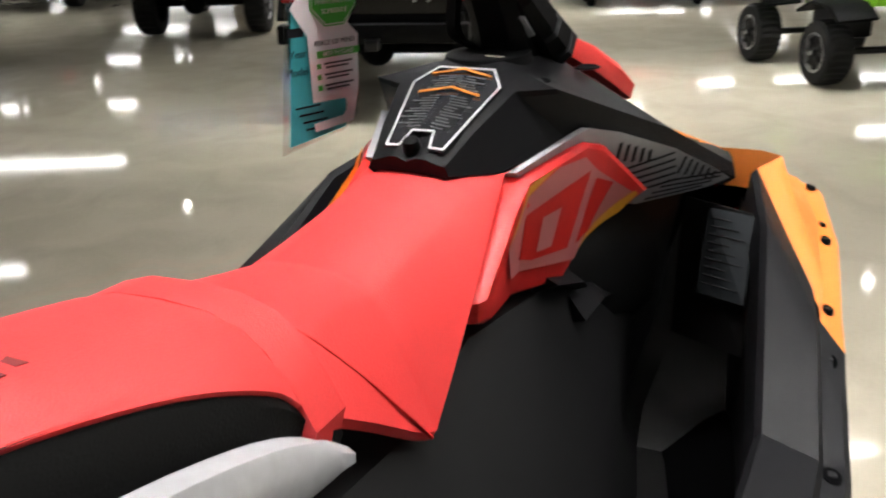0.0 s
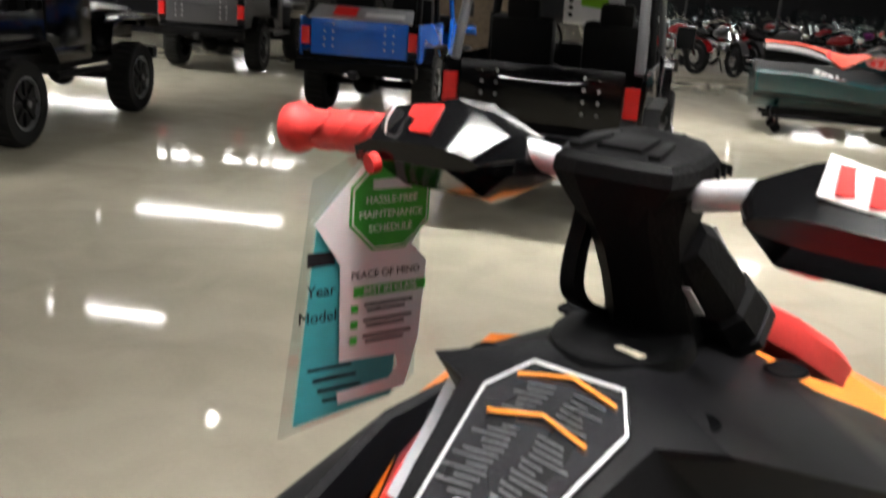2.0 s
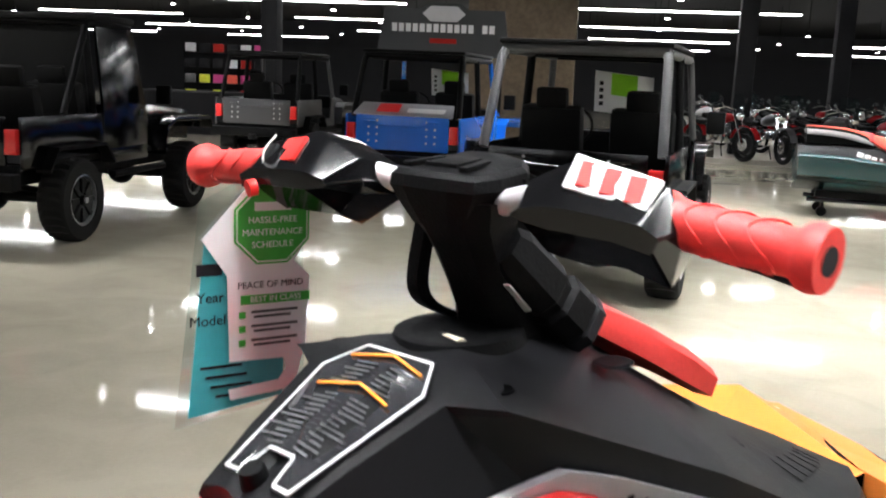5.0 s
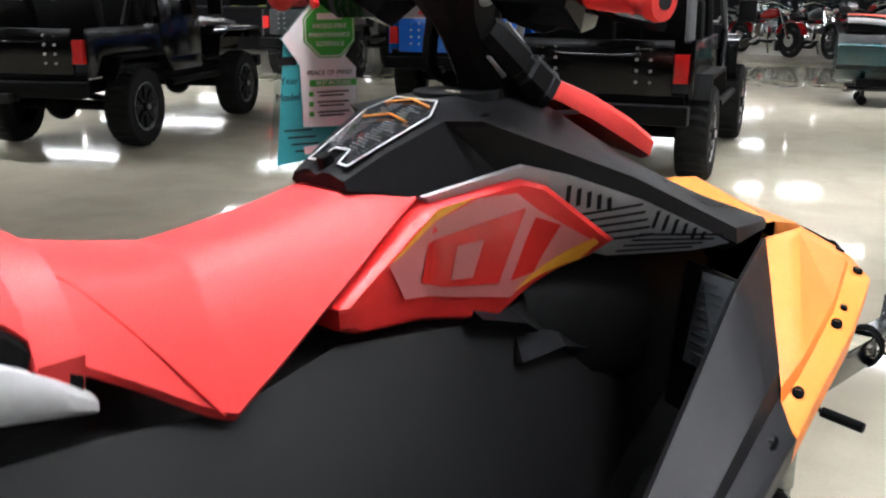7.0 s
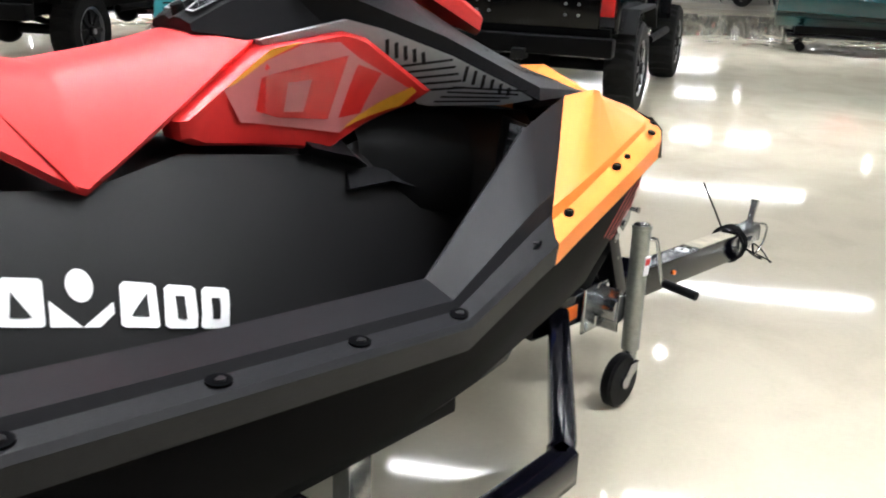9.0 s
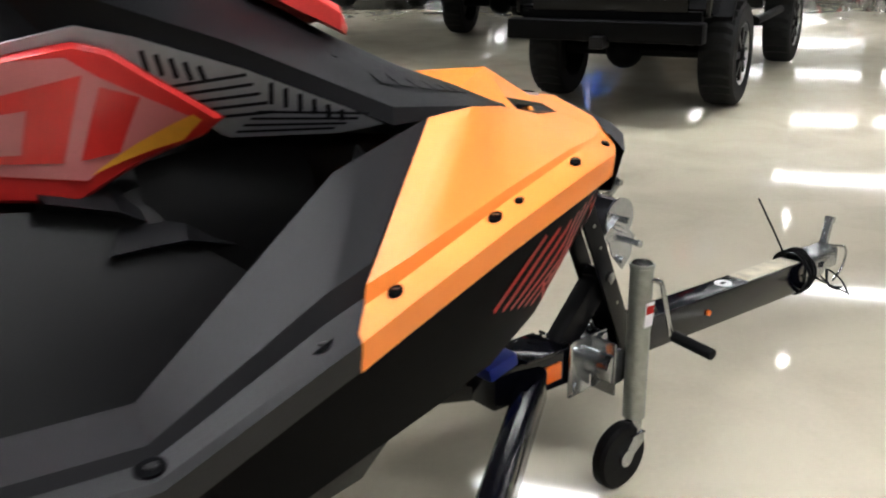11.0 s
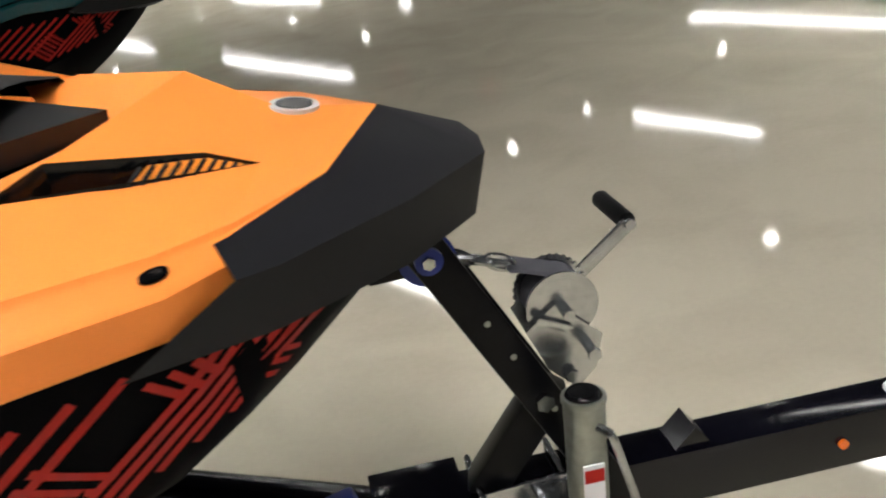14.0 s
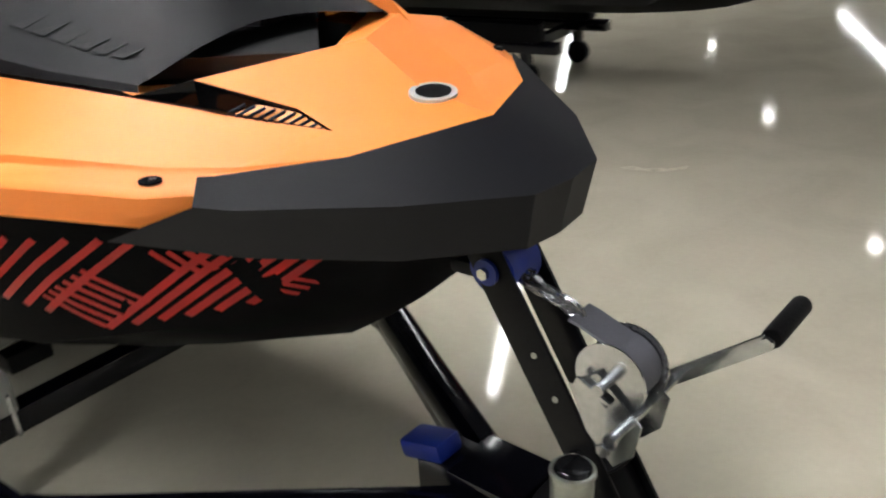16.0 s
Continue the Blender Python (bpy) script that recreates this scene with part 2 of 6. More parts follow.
def curve(points, n=8):
    """A smooth line through points."""
    p = [np.array(q, float) for q in points]
    p = [2 * p[0] - p[1], *p, 2 * p[-1] - p[-2]]
    out = []
    for i in range(1, len(p) - 2):
        for k in range(n):
            t = k / n
            out.append(0.5 * (2 * p[i] + (p[i + 1] - p[i - 1]) * t + (2 * p[i - 1] - 5 * p[i] + 4 * p[i + 1] - p[i + 2]) * t * t + (3 * p[i] - p[i - 1] - 3 * p[i + 1] + p[i + 2]) * t ** 3))
    return [*out, p[-2]]


def plate(points, depth, bm=None, way=None):
    """A flat or bent outline, made solid by its depth along its normal (or along way)."""
    bm = bm or bmesh.new()
    pts = [Vector(p) for p in points]
    if way is None:
        nrm = Vector()
        for a, b in zip(pts, pts[1:] + pts[:1]):
            nrm += a.cross(b)
        way = nrm.normalized()
    way = Vector(way) * depth
    a = [bm.verts.new(p) for p in pts]
    b = [bm.verts.new(p + way) for p in pts]
    bm.faces.new(a)
    bm.faces.new(b[::-1])
    for i in range(len(pts)):
        j = (i + 1) % len(pts)
        bm.faces.new((a[i], b[i], b[j], a[j]))
    return bm


def mirrored(bm):
    """Adds the other side of a half that lies at y < 0."""
    geom = bmesh.ops.duplicate(bm, geom=bm.verts[:] + bm.edges[:] + bm.faces[:])["geom"]
    verts = [g for g in geom if isinstance(g, bmesh.types.BMVert)]
    for v in verts:
        v.co.y = -v.co.y
    bmesh.ops.reverse_faces(bm, faces=[g for g in geom if isinstance(g, bmesh.types.BMFace)])
    return bm


def both(p):
    return (p[0], -p[1], p[2])


def lerp(a, b, t):
    return tuple(x + (y - x) * t for x, y in zip(a, b))


def path_at(keys, s):
    """The point at s on a broken line keyed by its first value."""
    ks = [k[0] for k in keys]
    return tuple(float(np.interp(s, ks, [k[i] for k in keys])) for i in range(1, len(keys[0])))


# ---------------------------------------------------------------- the showroom
bm = bmesh.new()
bmesh.ops.create_grid(bm, x_segments=2, y_segments=2, size=75)
for v in bm.verts:
    v.co = hall(v.co.x + 15, v.co.y + 5)
setting("floor", bm, M_FLOOR, "polished beige concrete showroom floor with glossy reflections", "floor", 0)
for name, (u, v), (du, dv), m, lab in (
        ("wall_far", (62, 5), (0.3, 110), M_DARKWALL, "dark grey painted far wall of the showroom"),
        ("wall_near", (-22, 5), (0.3, 110), M_DARKWALL, "dark grey painted wall behind the showroom"),
        ("wall_left", (20, 46), (84, 0.3), M_WHITEWALL, "white painted side wall of the showroom"),
        ("wall_right", (20, -32), (84, 0.3), M_DARKWALL, "dark grey painted side wall of the showroom")):
    c = hall(u, v, 2.5)
    setting(name, box(c, (du, dv, 5.0), (0, 0, 30)), m, lab, "wall")
setting("ceiling", box(hall(20, 7, 5.1), (84.6, 78.6, 0.2), (0, 0, 30)), M_CEIL, "black painted open showroom ceiling", "ceiling")

# hanging strip lights in rows, with small spot lights between them
strip = thing("strip_light", "long white hanging linear strip light", "ceiling light", "strip lights")
part("diffuser", box((0, 0, 0), (0.09, 5.6, 0.03)), M_STRIP, strip)
part("housing", box((0, 0, 0.045), (0.10, 5.64, 0.05)), M_CEIL, strip)
for y in (-2.5, 2.5):
    part("cable", cyl((0, y, 0.06), (0, y, 1.56), 0.006, n=6), M_CEIL, strip)
first = True
for u in (-5, 1, 7, 12.8, 18.8, 24.6, 32, 40, 49):
    for v in (-22, -12, -2.2, 7.6, 17.4, 27.2, 37):
        m = Matrix.Translation(hall(u, v, 3.45)) @ pose(0, 0, 0, 0, 0, 30)
        if first:
            strip.matrix_basis, first = m, False
        else:
            copy_thing(strip, m)
spot = thing("spot_light", "small round white ceiling spot light", "ceiling light", "spot lights")
part("lens", cyl((0, 0, 0), (0, 0, 0.02), 0.06, n=12), M_SPOT, spot)
part("can", cyl((0, 0, 0.021), (0, 0, 0.2), 0.075, n=12), M_CEIL, spot)
part("stem", cyl((0, 0, 0.2), (0, 0, 1.51), 0.012, n=6), M_CEIL, spot)
first = True
for u in (-2, 4, 10, 15.8, 21.6, 27.6, 33.6, 39.6, 45.6):
    for v in range(-22, 40, 5):
        m = Matrix.Translation(hall(u + (v % 3) * 0.5, v, 3.5)) @ pose(0, 0, 0, 0, 0, 30)
        if first:
            spot.matrix_basis, first = m, False
        else:
            copy_thing(spot, m)


# ---------------------------------------------------------------- off-road vehicles
def wheel(parent, at, r=0.385, w=0.25):
    """A lugged tyre on a dark rim with a bright edge."""
    x, y, z = at
    prof = [(-0.5, 0.60), (-0.5, 0.90), (-0.42, 0.97), (-0.2, 0.99), (0.2, 0.99), (0.42, 0.97), (0.5, 0.90), (0.5, 0.60)]
    n = 56
    secs = [[(x + r * k * (0.955 if i % 2 and abs(t) < 0.45 else 1.0) * math.cos(a + 0.03 * t * 8 * (1 if t > 0 else -1)), y + w * t, z + r * k * (0.955 if i % 2 and abs(t) < 0.45 else 1.0) * math.sin(a + 0.03 * t * 8 * (1 if t > 0 else -1))) for t, k in prof] for i, a in ((i, 2 * math.pi * (i // 2 * 2 + (i % 2) * 0.9) / n) for i in range(n))]
    bm = bmesh.new()
    rows = [[bm.verts.new(p) for p in s] for s in secs]
    for i in range(n):
        a, b = rows[i], rows[(i + 1) % n]
        for k in range(len(prof)):
            q = (k + 1) % len(prof)
            bm.faces.new((a[k], a[q], b[q], b[k]))
    tyre = part("tyre", bm, M_TYRE, parent)
    s = -1 if y < 0 else 1
    bm = bmesh.new()
    face = y + s * w * 0.36
    cyl((x, face - s * 0.09, z), (x, face, z), r * 0.58, n=28, bm=bm)
    part("rim", bm, M_RIM, parent)
    bm = bmesh.new()
    ring = [[(x + r * k * math.cos(a), face + s * t, z + r * k * math.sin(a)) for k, t in ((0.60, -0.02), (0.62, 0.025), (0.56, 0.03), (0.54, -0.01))] for a in (2 * math.pi * i / 28 for i in range(29))]
    loft(ring, caps=False, bm=bm)
    part("rim_edge", bm, M_RIMEDGE, parent, "bright machined rim edge")
    bm = bmesh.new()
    for i in range(8):
        a = 2 * math.pi * i / 8
        box((x + r * 0.34 * math.cos(a), face + s * 0.012, z + r * 0.34 * math.sin(a)), (r * 0.34, 0.03, r * 0.11), (0, -math.degrees(a), 0), bm)
    cyl((x, face - 0.0, z), (x, face + s * 0.05, z), r * 0.13, n=14, bm=bm)
    part("spokes", bm, M_RIM, parent)
    bm = cyl((x, face + s * 0.045, z), (x, face + s * 0.06, z), r * 0.07, n=12)
    part("hub_cap", bm, M_RIMEDGE, parent)


def jeep(label, paint, at, turn, top, stickers):
    pad, lift = top in (0, 3), 0.13 if top == 2 else 0.0
    """An open off-road vehicle: x ahead, origin on the ground under the rear axle."""
    j = thing("offroad_vehicle", label, "off-road vehicle", "off-road vehicles on show")
    for x in (0, 2.43):
        for y in (-0.66, 0.66):
            wheel(j, (x, y, 0.385))
        part("axle", cyl((x, -0.6, 0.385), (x, 0.6, 0.385), 0.05), M_BLACKRUBBER, j)
        bm = bmesh.new()
        bmesh.ops.create_uvsphere(bm, u_segments=14, v_segments=10, radius=0.15, matrix=pose(x, 0.12, 0.385))
        part("differential", bm, M_BLACKRUBBER, j)
    for y in (-0.42, 0.42):
        part("chassis_rail", box((1.1, y, 0.60), (3.9, 0.08, 0.12)), M_BLACKRUBBER, j, bevel=0.01)
        part("spring", tube(curve([(-0.55, y, 0.56), (0, y, 0.46), (0.55, y, 0.56)], 5), 0.03, 8), M_BLACKRUBBER, j)
        part("damper", cyl((0.12, y * 0.8, 0.38), (0.25, y * 0.7, 0.75), 0.03), M_RIM, j)
    # tub with cut wheel arches
    side = [(-0.78, 0.72), (-0.78, 1.14), (0.55, 1.14), (0.62, 0.80), (1.10, 0.80), (1.22, 1.14), (1.42, 1.16), (1.42, 0.66), (0.62, 0.66), (0.52, 0.72), (0.36, 0.86), (-0.36, 0.86), (-0.50, 0.72)]
    for s in (-1, 1):
        part("side_panel", plate([(x, s * 0.70, z) for x, z in side], 0.03, way=(0, -s, 0)), paint, j, bevel=0.006)
        arch = [(x, s * y, z) for x, z in ((-0.54, 0.70), (-0.40, 0.88), (0.40, 0.88), (0.56, 0.70)) for y in (0.66,)]
        secs = [[(p[0], s * 0.66, p[2]), (p[0], s * 0.80, p[2]), (p[0], s * 0.80, p[2] - 0.03), (p[0], s * 0.66, p[2] - 0.03)] for p in arch]
        part("wheel_arch", loft(secs), M_BLACKRUBBER, j)
        part("tail_light", box((-0.80, s * 0.62, 0.96), (0.06, 0.10, 0.17)), M_TAIL, j, "red tail light", bevel=0.01)
        part("lower_lens", box((-0.802, s * 0.62, 0.865), (0.06, 0.10, 0.05)), M_TAIL, j)
        fend = [(1.72, 0.72), (1.80, 0.98), (2.02, 1.06), (2.95, 1.04), (3.02, 0.94)]
        secs = [[(x, s * 0.40, z), (x, s * 0.76, z), (x, s * 0.76, z - 0.05), (x, s * 0.40, z - 0.05)] for x, z in fend]
        part("front_fender", loft(secs), paint, j, bevel=0.01)
        part("side_step", tube([(0.60, s * 0.74, 0.56), (1.70, s * 0.74, 0.56)], 0.035), M_BLACKRUBBER, j)
        part("side_mirror", box((1.52, s * 0.84, 1.30), (0.05, 0.16, 0.20)), M_BLACKRUBBER, j, bevel=0.02)
    part("tub_floor", box((0.40, 0, 0.74), (2.3, 1.36, 0.05)), M_BLACKRUBBER, j)
    part("tailgate", box((-0.79, 0, 0.94), (0.04, 1.12, 0.40)), paint, j, bevel=0.012)
    rim = curve([(-0.815, -0.45, 1.08), (-0.815, -0.32, 1.08), (-0.815, -0.26, 1.03), (-0.815, 0.26, 1.03), (-0.815, 0.32, 1.08), (-0.815, 0.45, 1.08)], 4)
    part("tailgate_rib", tube(rim, 0.012, 8), paint, j)
    for y in (-0.40, -0.30, 0.30, 0.40):
        for z in (0.84, 0.92, 1.0, 1.08):
            part("bolt", cyl((-0.81, y, z), (-0.82, y, z), 0.012, n=8), M_RIMEDGE, j)
    part("rear_bumper", box((-0.88, 0, 0.62), (0.14, 1.40, 0.14)), M_BLACKRUBBER, j, bevel=0.02)
    part("hitch", box((-0.95, 0, 0.55), (0.16, 0.10, 0.08)), M_RIM, j, bevel=0.01)
    part("rear_crossmember", box((-0.76, 0, 0.70), (0.06, 1.30, 0.10)), M_BLACKRUBBER, j, bevel=0.01)
    # hood and front
    hood = [[(x, -w, 0.80), (x, -w, z - 0.05), (x, -w + 0.06, z), (x, w - 0.06, z), (x, w, z - 0.05), (x, w, 0.80)] for x, w, z in ((1.42, 0.70, 1.17), (1.75, 0.60, 1.18), (3.0, 0.44, 1.10))]
    part("hood", loft(hood), paint, j)
    part("grille", box((3.02, 0, 0.92), (0.04, 0.86, 0.34)), paint, j, bevel=0.02)
    part("front_bumper", box((3.16, 0, 0.60), (0.14, 1.30, 0.14)), M_BLACKRUBBER, j, bevel=0.02)
    # windscreen frame, cage and top
    for s in (-1, 1):
        part("windscreen_post", cyl((1.42, s * 0.66, 1.15), (1.25 - 0.3 * lift, s * 0.60, 1.82 + lift), 0.03), M_CAGE if pad else paint, j)
        if top != 2:
            part("rear_cage_post", tube([(-0.66, s * 0.64, 1.12), (-0.42, s * 0.60, 1.78), (-0.36, s * 0.58, 1.84)], 0.035), M_CAGE if pad else M_BLACKRUBBER, j)
        part("roof_rail", cyl((0.42 if top == 2 else -0.38, s * 0.59, 1.83 + lift), (1.26, s * 0.59, 1.83 + lift), 0.035), M_CAGE if pad else M_BLACKRUBBER, j)
        part("middle_cage_post", cyl((0.45, s * 0.64, 1.10), (0.42, s * 0.59, 1.83 + lift), 0.035), M_BLACKRUBBER, j)
    if top != 2:
        part("rear_cage_bar", cyl((-0.37, -0.60, 1.84), (-0.37, 0.60, 1.84), 0.042), M_CAGE if pad else M_BLACKRUBBER, j)
    part("middle_cage_bar", cyl((0.42, -0.60, 1.83 + lift), (0.42, 0.60, 1.83 + lift), 0.035), M_BLACKRUBBER, j)
    part("windscreen_header", cyl((1.25 - 0.3 * lift, -0.62, 1.83 + lift), (1.25 - 0.3 * lift, 0.62, 1.83 + lift), 0.03), M_BLACKRUBBER, j)
    part("windscreen_sill", cyl((1.42, -0.66, 1.17), (1.42, 0.66, 1.17), 0.03), M_BLACKRUBBER, j)
    part("dashboard", box((1.33, 0, 1.08), (0.16, 1.30, 0.22)), M_BLACKRUBBER, j, bevel=0.03)
    part("steering_wheel", tube([(1.08 + 0.07 * math.sin(a), 0.36 + 0.18 * math.cos(a), 1.22 + 0.16 * math.sin(a)) for a in (2 * math.pi * k / 20 for k in range(21))], 0.014, 8), M_BLACKRUBBER, j)
    for s in (-1, 1):
        part("seat_cushion", box((0.62, s * 0.36, 0.94), (0.52, 0.50, 0.18)), M_BLACKVINYL, j, bevel=0.05)
        part("seat_back", box((0.32, s * 0.36, 1.17), (0.16, 0.50, 0.50), (0, -10, 0)), M_BLACKVINYL, j, bevel=0.05)
        part("headrest", box((0.25, s * 0.36, 1.47), (0.10, 0.26, 0.18), (0, -10, 0)), M_BLACKVINYL, j, bevel=0.04)
    if top == 2:
        part("roof_top", box((0.82, 0, 2.005), (0.92, 1.30, 0.06)), M_BLACKVINYL, j, "black half cab roof", bevel=0.02)
    elif top:
        part("roof_top", box((0.44, 0, 1.885), (1.72, 1.26, 0.04)), M_BLACKVINYL, j, "black soft roof top", bevel=0.015)
    if top == 2:
        for s in (-1, 1):
            part("door", plate([(0.52, s * 0.71, 0.80), (0.52, s * 0.71, 1.16), (0.50, s * 0.66, 1.93), (1.20, s * 0.66, 1.93), (1.40, s * 0.71, 1.16), (1.40, s * 0.71, 0.80)], 0.03), M_JBLACK, j, "black half-glazed door", bevel=0.01)
            part("cab_brace", cyl((0.44, s * 0.60, 1.96), (-0.10, s * 0.66, 1.14), 0.03), M_BLACKRUBBER, j, "sloping black cab brace")
            part("rear_seat", box((-0.30, s * 0.34, 1.16), (0.14, 0.46, 0.46), (0, -10, 0)), M_BLACKVINYL, j, bevel=0.05)
            part("rear_headrest", box((-0.36, s * 0.34, 1.46), (0.10, 0.24, 0.18), (0, -10, 0)), M_BLACKVINYL, j, bevel=0.04)
        part("cab_back", plate([(0.47, -0.60, 1.16), (0.47, 0.60, 1.16), (0.44, 0.56, 1.95), (0.44, -0.56, 1.95)], 0.02), M_BLACKVINYL, j, "dark cab rear panel")
    if paint is M_JBLUE:
        cover = part("bed_cover", plate([(-0.80, -0.60, 1.15), (-0.80, 0.60, 1.15), (-0.55, 0.56, 1.28), (-0.55, -0.56, 1.28)], 0.02), M_TRIM, j, "silver bed cover with red and white patches", bevel=0.004)
        part("patch", plate([(-0.79, 0.05, 1.182), (-0.79, 0.32, 1.182), (-0.62, 0.32, 1.270), (-0.62, 0.05, 1.270)], 0.003, way=(-0.4, 0, 1)), M_RED, cover)
        part("patch", plate([(-0.79, -0.50, 1.182), (-0.79, -0.05, 1.182), (-0.70, -0.05, 1.229), (-0.70, -0.50, 1.229)], 0.003, way=(-0.4, 0, 1)), M_WHITE, cover)
    if stickers:
        card = part("price_card", plate([(1.34, 0.22, 1.36), (1.34, -0.30, 1.32), (1.28, -0.30, 1.67), (1.28, 0.22, 1.72)], 0.005), M_WHITETAG, j, "white price card behind the windscreen")
        part("card_square", plate([(1.302, 0.07, 1.51), (1.302, -0.16, 1.49), (1.272, -0.16, 1.68), (1.272, 0.07, 1.70)], 0.004, way=(-1, 0, 0)), M_LIME, card, "lime green square")
        for k in range(4):
            part("print_bar", box((1.322 - 0.010 * k, 0.16, 1.43 + k * 0.06), (0.006, 0.035, 0.035)), M_INK, card)
    j.matrix_basis = pose(*at, 0, 0, 0, turn)
    return j


jeep("black open off-road vehicle with dark roll cage and price card", M_JBLACK, (6.80, 3.22), 21, 3, True)
jeep("black off-road vehicle with half cab roof and open rear", M_JBLACK, (4.42, 7.86), 32, 2, False)
jeep("bright blue open off-road vehicle with black top", M_JBLUE, (9.30, 7.20), 26.5, 1, True)
jeep("grey off-road vehicle with black soft top", M_JGREY, (10.85, 11.95), 32, 1, False)


# ---------------------------------------------------------------- the personal watercraft
craft = thing("watercraft", "orange, black and red personal watercraft on a black trailer", "watercraft")

# ledge with the screws: distance, then x, y, z, all on the starboard side
LEDGE = [(0, -0.32, -0.560, 0.93), (1, 0.10, -0.575, 0.925), (2, 0.45, -0.578, 0.900), (3, 0.709, -0.577, 0.873), (4, 1.157, -0.571, 0.826), (5, 1.388, -0.541, 0.880), (6, 1.433, -0.536, 0.890),
         (7, 1.517, -0.523, 0.910), (8, 1.729, -0.495, 0.962), (9, 1.939, -0.445, 0.990), (10, 2.135, -0.339, 0.968), (11, 2.194, -0.289, 0.966)]
# inner edge of the gunwale
INNER = [(0, -0.30, -0.46, 0.95), (1, 0.12, -0.47, 0.945), (2, 0.48, -0.475, 0.925), (3, 0.75, -0.475, 0.895), (4, 1.185, -0.470, 0.856), (5, 1.50, -0.415, 1.05), (6, 1.700, -0.366, 1.085),
         (7, 1.755, -0.400, 1.098), (8, 1.86, -0.35, 1.078), (9, 1.992, -0.262, 1.042), (10, 2.10, -0.195, 1.012), (11, 2.235, -0.125, 0.985)]


def keel(x):
    return float(np.interp(x, [-0.32, 1.2, 1.60, 1.84, 2.07, 2.22, 2.35, 2.42], [0.44, 0.44, 0.46, 0.495, 0.565, 0.67, 0.775, 0.85]))


def hull_half(x):
    if x < 2.19:
        xs = [k[1] for k in LEDGE]
        y, z = (float(np.interp(x, xs, [k[i] for k in LEDGE])) for i in (2, 3))
    else:
        y, z = np.interp(x, [2.19, 2.42, 2.47], [-0.289, -0.10, -0.03]), np.interp(x, [2.19, 2.47], [0.95, 0.88])
    k = keel(x)
    cz = k + (z - k) * float(np.interp(x, [0, 1.1, 1.5, 1.8, 2.4], [0.46, 0.47, 0.43, 0.37, 0.40]))
    cy = y * float(np.interp(x, [0, 1.4, 1.9, 2.42], [0.92, 0.88, 0.80, 0.62]))
    my, mz = lerp((cy, cz), (y * 0.985, z - 0.06), 0.55)
    return [(x, 0, k), (x, cy * 0.5, k + (cz - k) * 0.42), (x, cy, cz), (x, my - 0.012, mz), (x, y * 0.985, z - 0.055), (x, y * 0.9, z - 0.02)]


xs = [-0.32, 0.0, 0.4, 0.8, 1.1, 1.3, 1.5, 1.65, 1.8, 1.95, 2.05, 2.15, 2.22, 2.30, 2.37, 2.42]
bm = loft([hull_half(x) for x in xs], closed=False)
mirrored(bm)
secs = [hull_half(-0.32)]
bm.faces.new([bm.verts.new(p) for p in secs[0]] + [bm.verts.new(both(p)) for p in reversed(secs[0][1:])])
hull = part("hull", bm, M_HULL, craft, "black moulded hull", smooth=28)


def gunwale(s, drop=0.055):
    o, i = path_at(LEDGE, s), path_at(INNER, s)
    f0, f1, step = (0.17, 0.24, 0.012) if s < 6.01 else (0.13, 0.16, 0.006)
    return [(o[0], o[1] + 0.01, o[2] - drop), (o[0], o[1] - 0.016, o[2] - drop + 0.004), (o[0], o[1] - 0.020, o[2] - 0.012), (o[0], o[1] - 0.012, o[2] - 0.003), lerp(o, i, f0)[:2] + (o[2] + 0.004 + (0.12 if s < 6.01 else 0.06) * max(0, i[2] - o[2] - 0.04),), lerp(o, i, f1)[:2] + (lerp(o, i, f1)[2] + step,), lerp(o, i, 0.93), i, (i[0], i[1] + (0.010 if s < 6.01 else 0.002), i[2] - 0.010), (i[0], i[1] + (0.020 if s < 6.01 else 0.004), i[2] - 0.08)]


